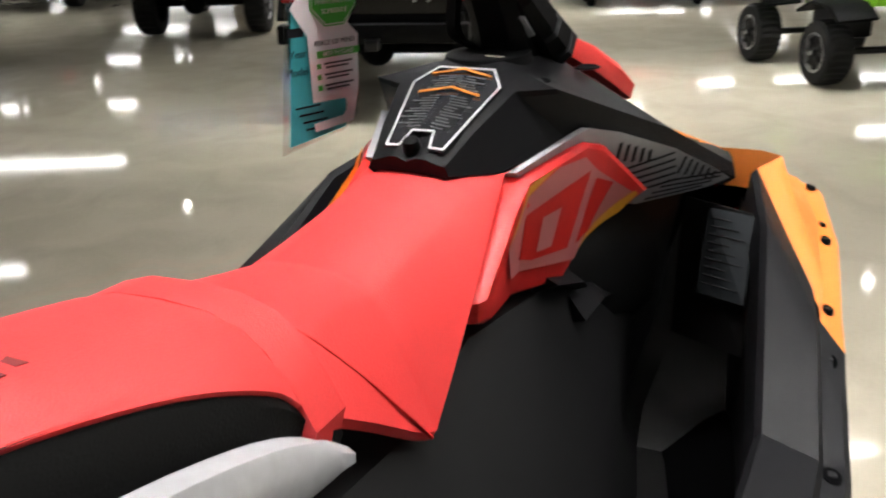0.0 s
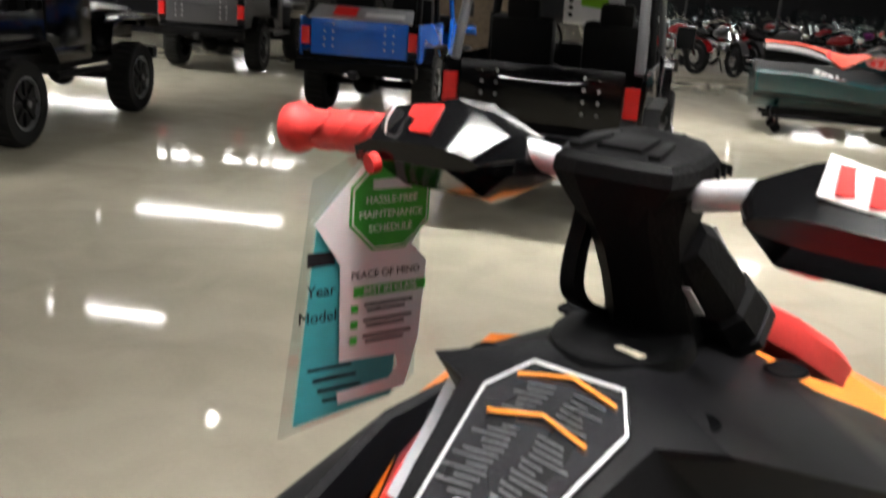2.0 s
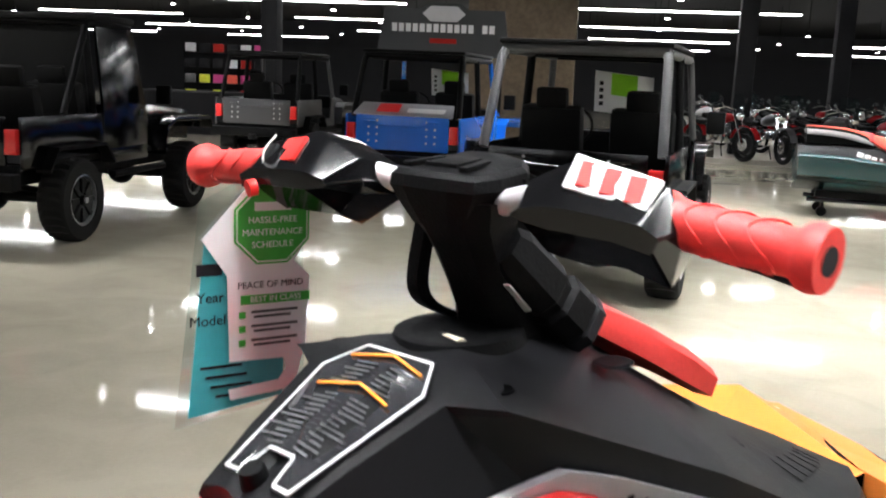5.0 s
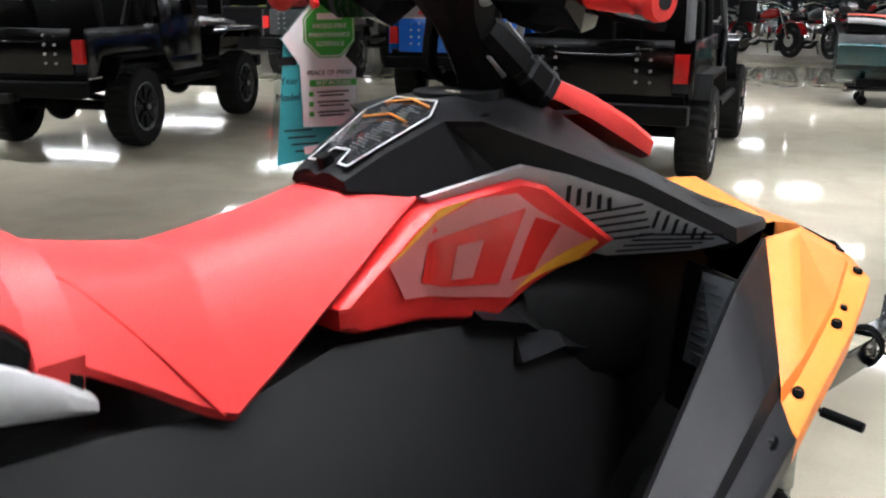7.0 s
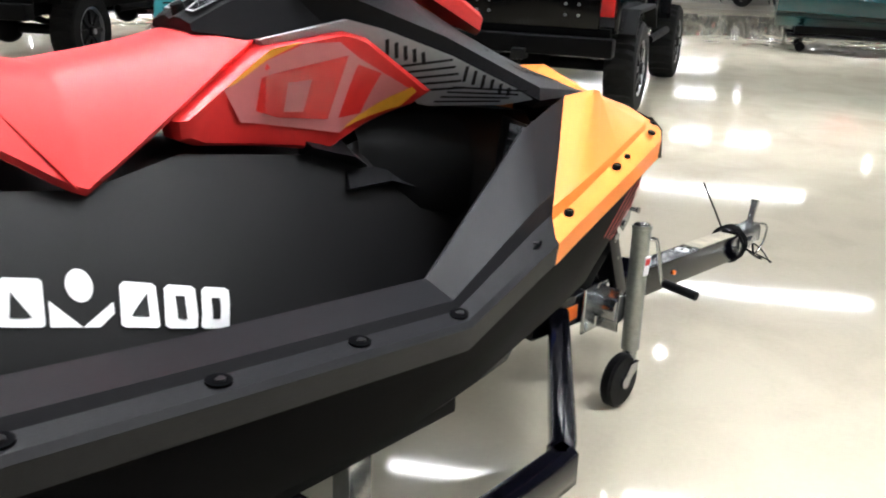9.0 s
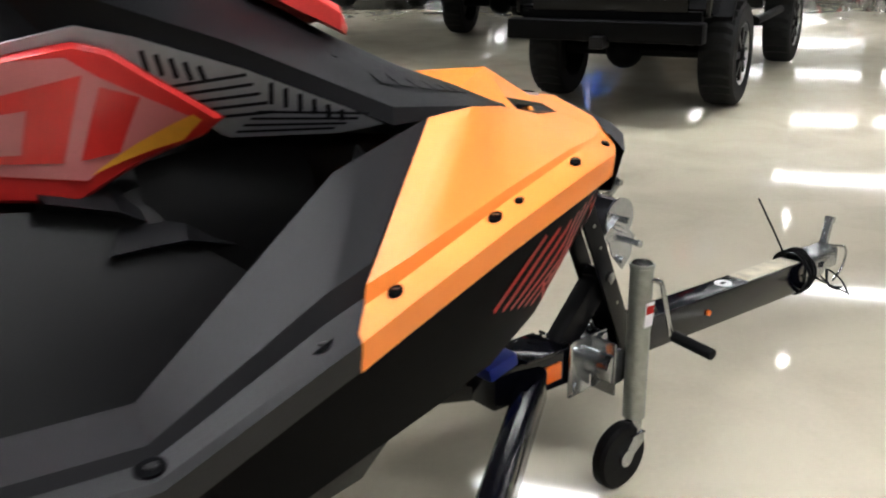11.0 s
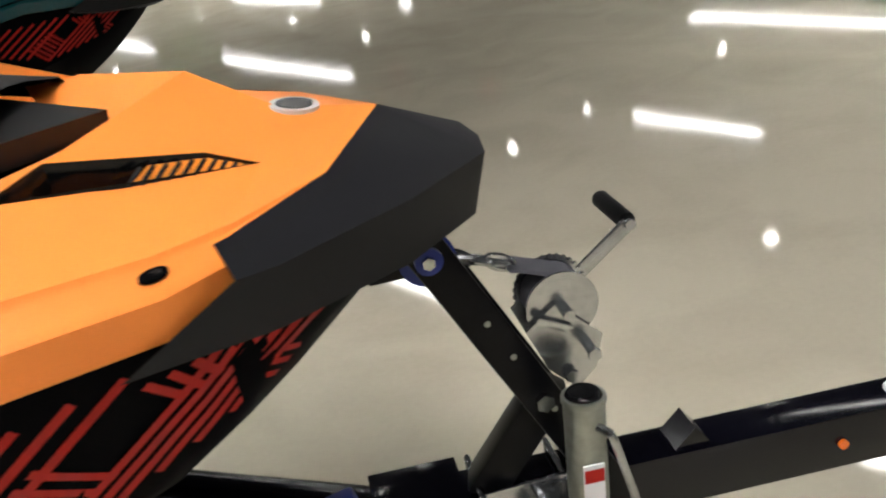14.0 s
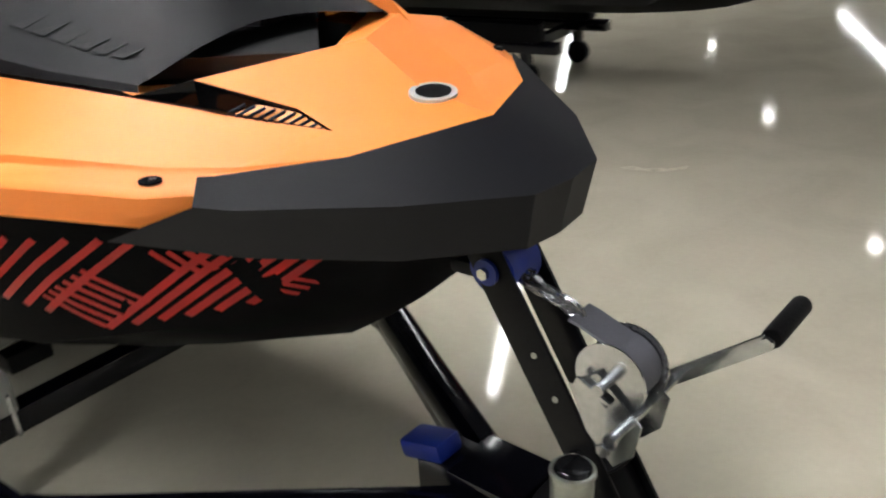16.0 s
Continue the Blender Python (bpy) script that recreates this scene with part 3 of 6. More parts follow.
for k, side in enumerate((1, -1)):
    ss = [0, 0.5, 1, 1.5, 2, 2.5, 3, 3.3, 3.6, 3.85, 4, 4.2, 4.5, 4.8, 5, 5.3, 5.6, 5.85, 6]
    bm = loft([[(p[0], p[1] * side, p[2]) for p in gunwale(s)] for s in ss], closed=False)
    part("gunwale", bm, M_GREY, craft, "charcoal grey moulded gunwale", smooth=24)
    ss = [6.02, 6.3, 6.6, 7, 7.5, 8, 8.5, 9, 9.5, 10, 10.5, 11]
    rows = []
    for s in ss:
        g = gunwale(s, 0.057)
        rows.append([(p[0], p[1] * side, p[2]) for p in g])
    panel = part("bow_panel", loft(rows, closed=False), M_ORANGE, craft, "matt orange bow panel", smooth=60)
    spots = {tuple(round(c, 4) for c in p): q for row in rows for q, p in enumerate(row)}
    for e in panel.data.edges:
        qa, qb = (spots.get(tuple(round(c, 4) for c in panel.data.vertices[v].co), -1) for v in e.vertices)
        if qa == qb and qa in (2, 4, 5, 7):
            e.use_edge_sharp = True
    # screws along the ledge, each on a flush dark disc painted as pocket shade
    for s in (2.0, 3.0, 3.52, 4.0, 5.0, 6.95, 7.92, 8.2, 8.97, 9.98):
        p = path_at(LEDGE, s)
        q = (p[0], (p[1] + (0.006 if s < 6 else 0.003)) * side, p[2] + 0.004)
        r = 0.0135 if s < 6 else 0.0092 if s != 8.2 else 0.0065
        p0, p1 = path_at(LEDGE, s - 0.05), path_at(LEDGE, s + 0.05)
        rise, turn_in = (p1[2] - p0[2]) / (p1[0] - p0[0]), (p1[1] - p0[1]) / (p1[0] - p0[0])

        def spot_on(dx, dy, h):
            return (q[0] + dx, q[1] + side * (dy + turn_in * dx), q[2] + h + rise * dx + 0.22 * (dy if s < 5 else dy))
        ring = [[spot_on(r * k2 * 1.35 * math.cos(a), r * k2 * math.sin(a), h) for k2, h in ((1.0, -0.002), (1.0, 0.0012), (0.8, 0.0014), (0.1, 0.0014))] for a in (2 * math.pi * i / 16 for i in range(17))]
        part("screw_recess", loft(ring, caps=False, closed=False), M_HULL, craft, smooth=50)
        part("screw", cyl(spot_on(0.002, 0.001, 0.0), spot_on(0.002, 0.001, 0.0024), r * 0.52, n=14), M_RIM, craft, "dark recessed screw")

# tunnel between the footwells, with the wells themselves
def tunnel(x):
    top = float(np.interp(x, [-0.32, 0.3, 0.62, 0.79, 0.96, 1.28, 1.46, 1.62, 1.80], [1.04, 1.06, 1.04, 1.01, 1.035, 0.985, 1.015, 1.04, 1.02]))
    ty = float(np.interp(x, [-0.32, 0.6, 0.96, 1.28, 1.46, 1.62, 1.80], [-0.15, -0.165, -0.13, -0.125, -0.105, -0.115, -0.20]))
    fl = float(np.interp(x, [-0.32, 1.30, 1.55, 1.68, 1.80], [0.60, 0.57, 0.56, 0.64, 0.95]))
    by = float(np.interp(x, [-0.32, 0.9, 1.3, 1.60, 1.80], [-0.36, -0.33, -0.25, -0.17, -0.22]))
    iy = -0.455 if x < 1.2 else float(np.interp(x, [1.2, 1.5, 1.7, 1.8], [-0.455, -0.40, -0.355, -0.33]))
    iz = float(np.interp(x, [-0.32, 0.75, 1.185, 1.5, 1.7, 1.8], [0.86, 0.80, 0.76, 0.95, 1.0, 1.0]))
    return [(x, 0, top), (x, ty, top), (x, ty - 0.02, top - 0.03), (x, (ty + by) / 2 - 0.035, (top + fl) / 2 + 0.02), (x, by, fl + 0.05), (x, by - 0.03, fl), (x, iy + 0.01, fl), (x, iy, fl + 0.05), (x, iy, iz)]


bm = loft([tunnel(x) for x in (-0.32, 0.0, 0.3, 0.62, 0.79, 0.87, 0.96, 1.1, 1.28, 1.38, 1.46, 1.54, 1.62, 1.70, 1.80)], closed=False)
mirrored(bm)
part("deck", bm, M_DECK, craft, "black moulded deck with footwells", smooth=30)
part("transom_cap", plate([tunnel(-0.32)[i] for i in range(9)] + [both(p) for p in reversed(tunnel(-0.32)[1:])], 0.01), M_DECK, craft)

# console and hood
RIDGE = [(0, 1.035, -0.060, 1.233), (1, 1.10, -0.076, 1.265), (2, 1.195, -0.098, 1.302), (2.3, 1.222, -0.150, 1.304), (3, 1.46, -0.255, 1.205), (4, 1.668, -0.328, 1.100), (5, 1.85, -0.29, 1.072), (6, 1.98, -0.235, 1.050)]
SKIRT = [(0, 1.034, -0.066, 1.221), (1, 1.122, -0.106, 1.206), (2, 1.25, -0.155, 1.228), (2.3, 1.30, -0.172, 1.234), (3, 1.47, -0.255, 1.172), (4, 1.660, -0.336, 1.076), (5, 1.85, -0.298, 1.062), (6, 1.985, -0.24, 1.040)]
CREST = [(0, 1.030, 0, 1.236), (1, 1.10, 0, 1.270), (2, 1.235, 0, 1.320), (2.3, 1.30, 0, 1.328), (3, 1.47, 0, 1.330), (4, 1.70, 0, 1.215), (5, 1.86, 0, 1.130), (6, 1.95, 0, 1.085)]
rows = []
for s in (0, 0.5, 1, 1.5, 2, 2.3, 2.6, 3, 3.3, 3.6, 4, 4.5, 5, 5.5, 6):
    c, r, k = path_at(CREST, s), path_at(RIDGE, s), path_at(SKIRT, s)
    m1 = lerp(c, r, 0.5)
    rows.append([c, lerp(c, r, 0.25)[:2] + (lerp(c, r, 0.25)[2] + 0.006,), m1[:2] + (m1[2] + 0.006,), lerp(c, r, 0.9), r, lerp(r, k, 0.12), k, (k[0] + 0.01, k[1] + 0.025, k[2] - 0.02)])
bm = loft(rows, closed=False)
mirrored(bm)
bm.faces.new([bm.verts.new(p) for p in rows[0]] + [bm.verts.new(both(p)) for p in reversed(rows[0][1:])])
part("console", bm, M_CONSOLE, craft, "black ridged console and hood", smooth=22)

# silver-grey side trim with black stripes, and the red hexagonal panel
BADGE_PINK = [(1.032, 1.135), (1.197, 1.200), (1.262, 1.200), (1.301, 1.171), (1.405, 1.110), (1.276, 1.034), (1.073, 1.075)]
BADGE_P = [(1.117, 1.145), (1.143, 1.151), (1.280, 1.176), (1.249, 1.062), (1.154, 1.073), (1.107, 1.090)]
BADGE_P2 = [(1.168, 1.134), (1.212, 1.137), (1.200, 1.080), (1.163, 1.083)]
BADGE_I = [(1.300, 1.159), (1.347, 1.141), (1.322, 1.066), (1.270, 1.063)]
BADGE_S1 = [(1.035, 1.137), (1.138, 1.193), (1.192, 1.203), (1.059, 1.143)]
BADGE_S2 = [(1.281, 1.040), (1.409, 1.112), (1.420, 1.103), (1.403, 1.074)]
TRIM_TOP = [(1.128, 1.206), (1.25, 1.230), (1.285, 1.237), (1.345, 1.220), (1.47, 1.170), (1.655, 1.079)]
TRIM_LOW = [(1.142, 1.194), (1.25, 1.207), (1.300, 1.200), (1.375, 1.150), (1.470, 1.068), (1.60, 1.066)]
BADGE = [(0.945, 1.092), (1.135, 1.196), (1.279, 1.218), (1.32, 1.205), (1.455, 1.103), (1.435, 1.075), (1.267, 0.998), (0.985, 1.046), (0.95, 1.062)]


def side_y(x, z):
    """The flank under the console: it leans out ahead and inwards below."""
    at = [0.94, 1.13, 1.28, 1.455, 1.70]
    base, ref, lean = (float(np.interp(x, at, v)) for v in ((-0.134, -0.116, -0.158, -0.214, -0.355), (1.093, 1.20, 1.218, 1.103, 1.085), (0.10, 0.12, 0.14, 0.7, 0.8)))
    return base + (lean if z < ref else 0.5) * (ref - z)


def inset(poly, d):
    cx, cz = sum(p[0] for p in poly) / len(poly), sum(p[1] for p in poly) / len(poly)
    return [(cx + (x - cx) * d, cz + (z - cz) * d) for x, z in poly]


def decal(name, poly, yfun, material, parent, side=1, off=0.0, thick=0.002, label=""):
    """A thin film that follows a flank, cut from an outline in x and z."""
    bm = bmesh.new()
    bm.faces.new([bm.verts.new((x, 0, z)) for x, z in poly])
    for k in (0, 2):
        lo, hi = min(v.co[k] for v in bm.verts), max(v.co[k] for v in bm.verts)
        n = int((hi - lo) / 0.022)
        for cut in [lo + (hi - lo) * q / (n + 1) for q in range(1, n + 1)] + ([1.13, 1.28] if k == 0 else []):
            at, nrm = [0, 0, 0], [0, 0, 0]
            at[k], nrm[k] = cut, 1
            bmesh.ops.bisect_plane(bm, geom=bm.verts[:] + bm.edges[:] + bm.faces[:], plane_co=at, plane_no=nrm)
    for v in bm.verts:
        v.co.y = side * (yfun(v.co.x, v.co.z) - off - thick)
    return part(name, bm, material, parent, label, smooth=40)


def band(a, b, w):
    """The outline of a straight stripe from a to b."""
    d = Vector(b) - Vector(a)
    n = Vector((-d.y, d.x)).normalized() * w / 2
    return [tuple(Vector(a) + n), tuple(Vector(b) + n), tuple(Vector(b) - n), tuple(Vector(a) - n)]


for side in (1, -1):
    rows = []
    for (xa, za), (xb, zb) in zip(TRIM_TOP, TRIM_LOW):
        rows.append([(x, side * (side_y(x, z) + d), z) for x, z, d in ((xa, za, 0.004), (xa, za, -0.008), (lerp((xa, za), (xb, zb), 0.5) + (-0.010,)), (xb, zb, -0.006), (xb, zb, 0.02))])
    trim = part("side_trim", loft(rows), M_TRIM, craft, "silver-grey trim with black stripes", bevel=0.0)
    for k in range(5):
        decal("stripe", band((1.352 + 0.016 * k, 1.202 - 0.006 * k), (1.362 + 0.016 * k, 1.170 - 0.004 * k), 0.006), side_y, M_INK, trim, side, 0.011)
    for k in range(5):
        decal("stripe", band((1.385 + 0.012 * k, 1.150 - 0.012 * k), (1.470 + 0.010 * k, 1.163 - 0.014 * k), 0.005), side_y, M_INK, trim, side, 0.011)
    for k in range(6):
        decal("stripe", band((1.500 + 0.018 * k, 1.150 - 0.009 * k), (1.505 + 0.018 * k, 1.118 - 0.006 * k), 0.006), side_y, M_INK, trim, side, 0.011)
    for k in range(4):
        decal("stripe", band((1.490 - 0.006 * k, 1.108 - 0.010 * k), (1.625 - 0.012 * k, 1.097 - 0.007 * k), 0.004), side_y, M_INK, trim, side, 0.011)
    fine_badge = [lerp(a, b, k / 4) for a, b in zip(BADGE, BADGE[1:] + BADGE[:1]) for k in range(4)]
    secs = [[(x, side * (side_y(x, z) + d), z) for x, z in inset(fine_badge, f)] for f, d in ((1.0, 0.03), (1.0, -0.010), (0.985, -0.018), (0.93, -0.026), (0.80, -0.028), (0.6, -0.028), (0.4, -0.028), (0.2, -0.028), (0.03, -0.028))]
    badge = part("hexagon_panel", loft(secs), M_RED, craft, "glossy red hexagonal side panel with decals", smooth=30)
    for poly, m in (((BADGE_PINK), M_PINK), (BADGE_P, M_REDDECAL2), (BADGE_I, M_REDDECAL2), (BADGE_S1, M_YELLOW), (BADGE_S2, M_YELLOW)):
        decal("decal", poly, side_y, m, badge, side, 0.0315 + 0.0018 * (m is M_REDDECAL2) + 0.0008 * (m is M_YELLOW), 0.0006)
    decal("decal", BADGE_P2, side_y, M_PINK, badge, side, 0.0348, 0.0006)

# seat
SEAT = [(-0.22, 1.300, 0.095, 1.286, 0.112), (0.0, 1.300, 0.100, 1.284, 0.116), (0.25, 1.284, 0.110, 1.262, 0.126), (0.42, 1.256, 0.118, 1.226, 0.138), (0.53, 1.236, 0.122, 1.182, 0.154), (0.575, 1.225, 0.119, 1.140, 0.164), (0.66, 1.203, 0.110, 1.084, 0.170),
        (0.76, 1.184, 0.102, 1.018, 0.177), (0.80, 1.182, 0.101, 1.024, 0.173), (0.944, 1.198, 0.095, 1.100, 0.148), (1.06, 1.218, 0.095, 1.162, 0.125), (1.128, 1.226, 0.098, 1.194, 0.110)]


def seat_section(k):
    x, z, w, zb, wb = k
    return [(x, 0.0, z + 0.006), (x, -w * 0.5, z + 0.004), (x, -w * 0.85, z - 0.006), (x, -w - 0.004, z - 0.020), (x, -lerp((w,), (wb,), 0.5)[0] - 0.006, (z + zb) / 2 - 0.006), (x, -wb, zb + 0.008), (x, -wb + 0.008, zb - 0.004)]


rows = [seat_section(k) for k in curve(SEAT, 5)]
bm = loft(rows, closed=False)
mirrored(bm)
for r in (rows[0], rows[-1]):
    bm.faces.new([bm.verts.new(p) for p in r] + [bm.verts.new(both(p)) for p in reversed(r[1:])])
seat = part("seat", bm, M_SEAT, craft, "red stitched vinyl seat", smooth=40)
fine = curve(SEAT, 5)
sk = [k for k in fine if k[0] < 0.62]
for side in (1, -1):
    rows = [[(k[0], -side * (k[4] - 0.006), k[3] + 0.006), (k[0], -side * (k[4] + 0.004), k[3] - 0.006), (k[0], -side * max(k[4], 0.160), lerp((k[3],), (1.075,), 0.4)[0]), (k[0], -side * 0.168, 1.075), (k[0], -side * 0.10, 1.05), (k[0], -side * 0.08, k[3] - 0.02)] for k in sk]
    part("seat_skirt", loft(rows), M_BLACKVINYL, seat, "black vinyl seat side")
    part("seam", tube(curve([(0.604, -side * 0.100, 1.214), (0.64, -side * 0.122, 1.178), (0.69, -side * 0.150, 1.115), (0.755, -side * 0.182, 1.024)], 5), 0.0022, 6), M_RED, seat, "stitched seam")
    grab = [(0.615, 1.082, 0.010, 0.160), (0.56, 1.110, 0.022, 0.172), (0.46, 1.145, 0.034, 0.182), (0.30, 1.185, 0.038, 0.190), (0.05, 1.215, 0.036, 0.190), (-0.22, 1.225, 0.034, 0.180)]
    rows = [[(x, -side * (y + a * 0.016), z + b * h) for a, b in ((-1, -1), (0.5, -1), (1, -0.5), (1, 0.5), (0.5, 1), (-1, 1))] for x, z, h, y in (tuple(q) for q in curve(grab, 4))]
    part("grab_handle", loft(rows), M_SILVER, craft, "silver-grey moulded grab handle", smooth=40)
# grab strap across the seat
k0 = next(k for k in fine if k[0] > 0.575)
ring = seat_section(k0)
ring = [(0, p[1], p[2]) for p in ring[:-1]] + [(0, ring[-2][1] + 0.01, 1.10)]
line = [(p[0], -p[1], p[2]) for p in reversed(ring[1:])] + ring
rows = []
for _, y, z in line:
    f = 0.009
    n = Vector((0, y, (z - 1.12))).normalized() * f
    rows.append([(0.556, y - n.y * 0.5, z - n.z * 0.5), (0.560, y + n.y, z + n.z), (0.608, y + n.y * 0.9, z + n.z * 0.7), (0.612, y - n.y * 0.5, z - n.z * 0.5)])
part("seat_strap", loft(rows), M_SEAT, seat, "red vinyl grab strap")
for k in range(5):
    part("print_bar", box((0.285 + 0.024 * k, -0.055 + 0.006 * k, float(np.interp(0.285 + 0.024 * k, [0.25, 0.42], [1.2888, 1.2612]))), (0.011, 0.070 - 0.006 * k, 0.0012), (0, 9.5, 0)), M_SEATPRINT, seat, "dark red printed bar")

# bow: centre panel, vents, bumper
PEAK, NOSE = (2.17, 0.0, 1.070), (2.385, 0.0, 0.982)
VD = (2.181, -0.134, 1.012)
VA, VB, VC = (2.034, -0.183, 1.049), (2.235, -0.125, 0.985), (1.992, -0.255, 1.042)
DIP = (2.265, 0.0, 1.006)
BC, BM = (2.194, -0.289, 0.972), (2.30, -0.165, 0.972)
for side in (1, -1):
    VA, VD = ((2.034, -0.183, 1.049), (2.181, -0.134, 1.012)) if side == 1 else ((2.004, -0.240, 1.047), (2.217, -0.132, 0.996))
    bm = bmesh.new()
    S = lambda p: bm.verts.new((p[0], p[1] * side, p[2]))
    for poly in ((PEAK, VA, VD, DIP), (DIP, VD, VB, BM, NOSE), (VA, PEAK, (2.06, 0, 1.02), (1.96, -0.16, 1.03)), (VC, VA, (1.96, -0.16, 1.03), (1.93, -0.245, 1.045)),):
        bm.faces.new([S(p) for p in poly])
    end = [S(p) for p in gunwale(11, 0.062)[3:8]]
    corner = S(BM)
    for k in range(4):
        bm.faces.new((corner, end[k], end[k + 1]))
    part("nose_panel", bm, M_ORANGE, craft, "matt orange nose panel", smooth=30)
    bm = bmesh.new()
    dn = lambda p: (p[0], p[1], p[2] - 0.035)
    for poly in ((dn(VC), dn(VA), dn(VD), dn(VB)),):
        bm.faces.new([bm.verts.new((p[0], p[1] * side, p[2])) for p in poly])
    for a, b in ((VC, VA), (VA, VD), (VD, VB), (VB, VC)):
        bm.faces.new([bm.verts.new((p[0], p[1] * side, p[2])) for p in (a, b, dn(b), dn(a))])
    part("vent_recess", bm, M_GLOSSBLACK, craft, "black recessed vent with orange stripes", smooth=0)
VA, VD = (2.034, -0.183, 1.049), (2.181, -0.134, 1.012)
part("centre_recess", plate([(1.88, -0.17, 1.03), (2.07, 0, 1.015), (1.88, 0.17, 1.03)], 0.03), M_DECK, craft)

top = [(2.183, -0.306, 0.975), BC, BM, NOSE]
rim = [(2.196, -0.330, 0.946), (2.235, -0.300, 0.938), (2.385, -0.175, 0.925), (2.497, -0.060, 0.915)]
low = [(2.088, -0.392, 0.903), (2.22, -0.285, 0.865), (2.37, -0.165, 0.845), (2.475, -0.055, 0.835)]
und = [(2.14, -0.29, 0.875), (2.21, -0.22, 0.85), (2.33, -0.12, 0.83), (2.42, -0.04, 0.82)]
bm = loft([top, rim, low, und], closed=False)
bm.faces.new([bm.verts.new(p) for p in (NOSE, rim[3], (2.506, 0, 0.914))])
bm.faces.new([bm.verts.new(p) for p in (rim[3], (2.506, 0, 0.914), (2.482, 0, 0.834), low[3])])
bm.faces.new([bm.verts.new(p) for p in (low[3], (2.482, 0, 0.834), (2.43, 0, 0.82), und[3])])
mirrored(bm)
part("bumper", bm, M_BUMPER, craft, "dark grey faceted bow bumper", smooth=15)
emblem = part("emblem", cyl((2.282, 0, 0.986), (2.2855, 0, 1.0045), 0.031, n=32), M_SILVER, craft, "round silver emblem")
part("emblem_face", cyl((2.2855, 0, 1.0035), (2.2859, 0, 1.0058), 0.023, n=24), M_GLOSSBLACK, emblem)

# tunnel lettering blocks, hull stripes
def tunnel_y(x, z):
    p = tunnel(x)[1:6]
    return float(np.interp(-z, [-q[2] for q in p], [q[1] for q in p]))


def hull_y(x, z):
    p = hull_half(x)
    return float(np.interp(z, [q[2] for q in p], [q[1] for q in p]))


def slanted(u, v):
    """A place on the white marking: u along it, v up, both 0 to 1."""
    return (0.408 + 0.530 * u + 0.018 * v, 0.938 - 0.154 * u + 0.056 * v)


for side in (1, -1):
    marks = []
    for u, w in ((0.0, 0.155), (0.172, 0.150), (0.338, 0.120), (0.660, 0.110), (0.785, 0.100), (0.895, 0.100)):
        marks.append([(u, 0.06), (u + 0.012, 0.0), (u + w - 0.01, 0.0), (u + w, 0.05), (u + w, 0.93), (u + w - 0.01, 1.0), (u + 0.022, 1.0), (u + 0.008, 0.90)])
    marks.append([(0.470, 0.55), (0.555, 0.0), (0.645, 0.55), (0.645, 0.30), (0.600, 0.0), (0.470, 0.0)])
    for m in marks:
        mark = decal("marking_block", [slanted(*q) for q in m], tunnel_y, M_WHITE, craft, side, 0.003, 0.0015, "white painted marking block")
    slots = [[(u + a, v), (u + b, v), (u + b, v + 0.11), (u + a, v + 0.11)] for u, a, b in ((0.0, -0.01, 0.165), (0.172, -0.01, 0.16)) for v in (0.27, 0.62)] + [[(0.370, 0.20), (0.425, 0.20), (0.375, 0.72)], [(0.690, 0.25), (0.742, 0.25), (0.742, 0.78)], [(0.822, 0.24), (0.850, 0.24), (0.850, 0.76), (0.822, 0.76)], [(0.932, 0.24), (0.960, 0.24), (0.960, 0.76), (0.932, 0.76)]]
    for q in slots:
        decal("marking_slot", [slanted(*p) for p in q], tunnel_y, M_DECK, craft, side, 0.0052, 0.001)
    c = slanted(0.555, 0.88)
    decal("marking_dot", [(c[0] + 0.021 * math.cos(a), c[1] + 0.021 * math.sin(a)) for a in (2 * math.pi * k / 18 for k in range(18))], tunnel_y, M_WHITE, craft, side, 0.003, 0.0015)
    lines = []
    for k in range(6):
        a, top = (1.952 + 0.039 * k, 0.722 + 0.008 * k), 0.868
        lines.append((a, (a[0] + (top - a[1]) * 1.45, top)))
        a = (1.735 + 0.029 * k, 0.802 - 0.010 * k)
        lines.append((a, (a[0] + (0.888 - a[1]) * 1.5, 0.888)))
        a = lerp((1.902, 0.788), (1.990, 0.838), k / 5)
        lines.append((a, (a[0] + 0.050, a[1] - 0.062)))
    for k in range(3):
        lines.append(((2.095 + 0.022 * k, 0.870), (2.120 + 0.018 * k, 0.836)))
        lines.append(((2.180 + 0.016 * k, 0.790 + 0.010 * k), (2.200 + 0.016 * k, 0.770 + 0.010 * k)))
    for a, b in lines:
        decal("hull_stripe", band(a, b, 0.0095), hull_y, M_REDDECAL, hull, side, 0.0015, 0.001)
    # vent inserts with orange stripes
    low = lambda p, d: (p[0], side * p[1], p[2] - d)
    if side == -1:
        VA, VD = (2.004, -0.240, 1.047), (2.217, -0.132, 0.996)
    ins = part("vent_insert", plate([low(lerp(VC, VB, 0.45), 0.010), low(lerp(VA, VD, 0.62), 0.010), low(VD, 0.006), low(VB, 0.004)], 0.004), M_AMBER, craft, "orange striped vent insert")
    reach = Vector(VD) - Vector(lerp(VC, VB, 0.72))
    for k in range(10):
        t = 0.47 + 0.05 * k
        q0 = Vector(lerp(VC, VB, t))
        q1 = q0 + reach * max(0.1, min(0.92, 1.0 - (t - 0.72) / 0.28))
        part("vent_stripe", tube([low(q0, 0.0045), low(q1, 0.0055)], 0.0024, 5), M_INK, ins)
    # warning film on the inner wall of the footwell
    fa, fb, fc, fd = (1.613, -0.302, 1.032), (1.572, -0.386, 1.038), (1.520, -0.388, 0.895), (1.585, -0.295, 0.880)
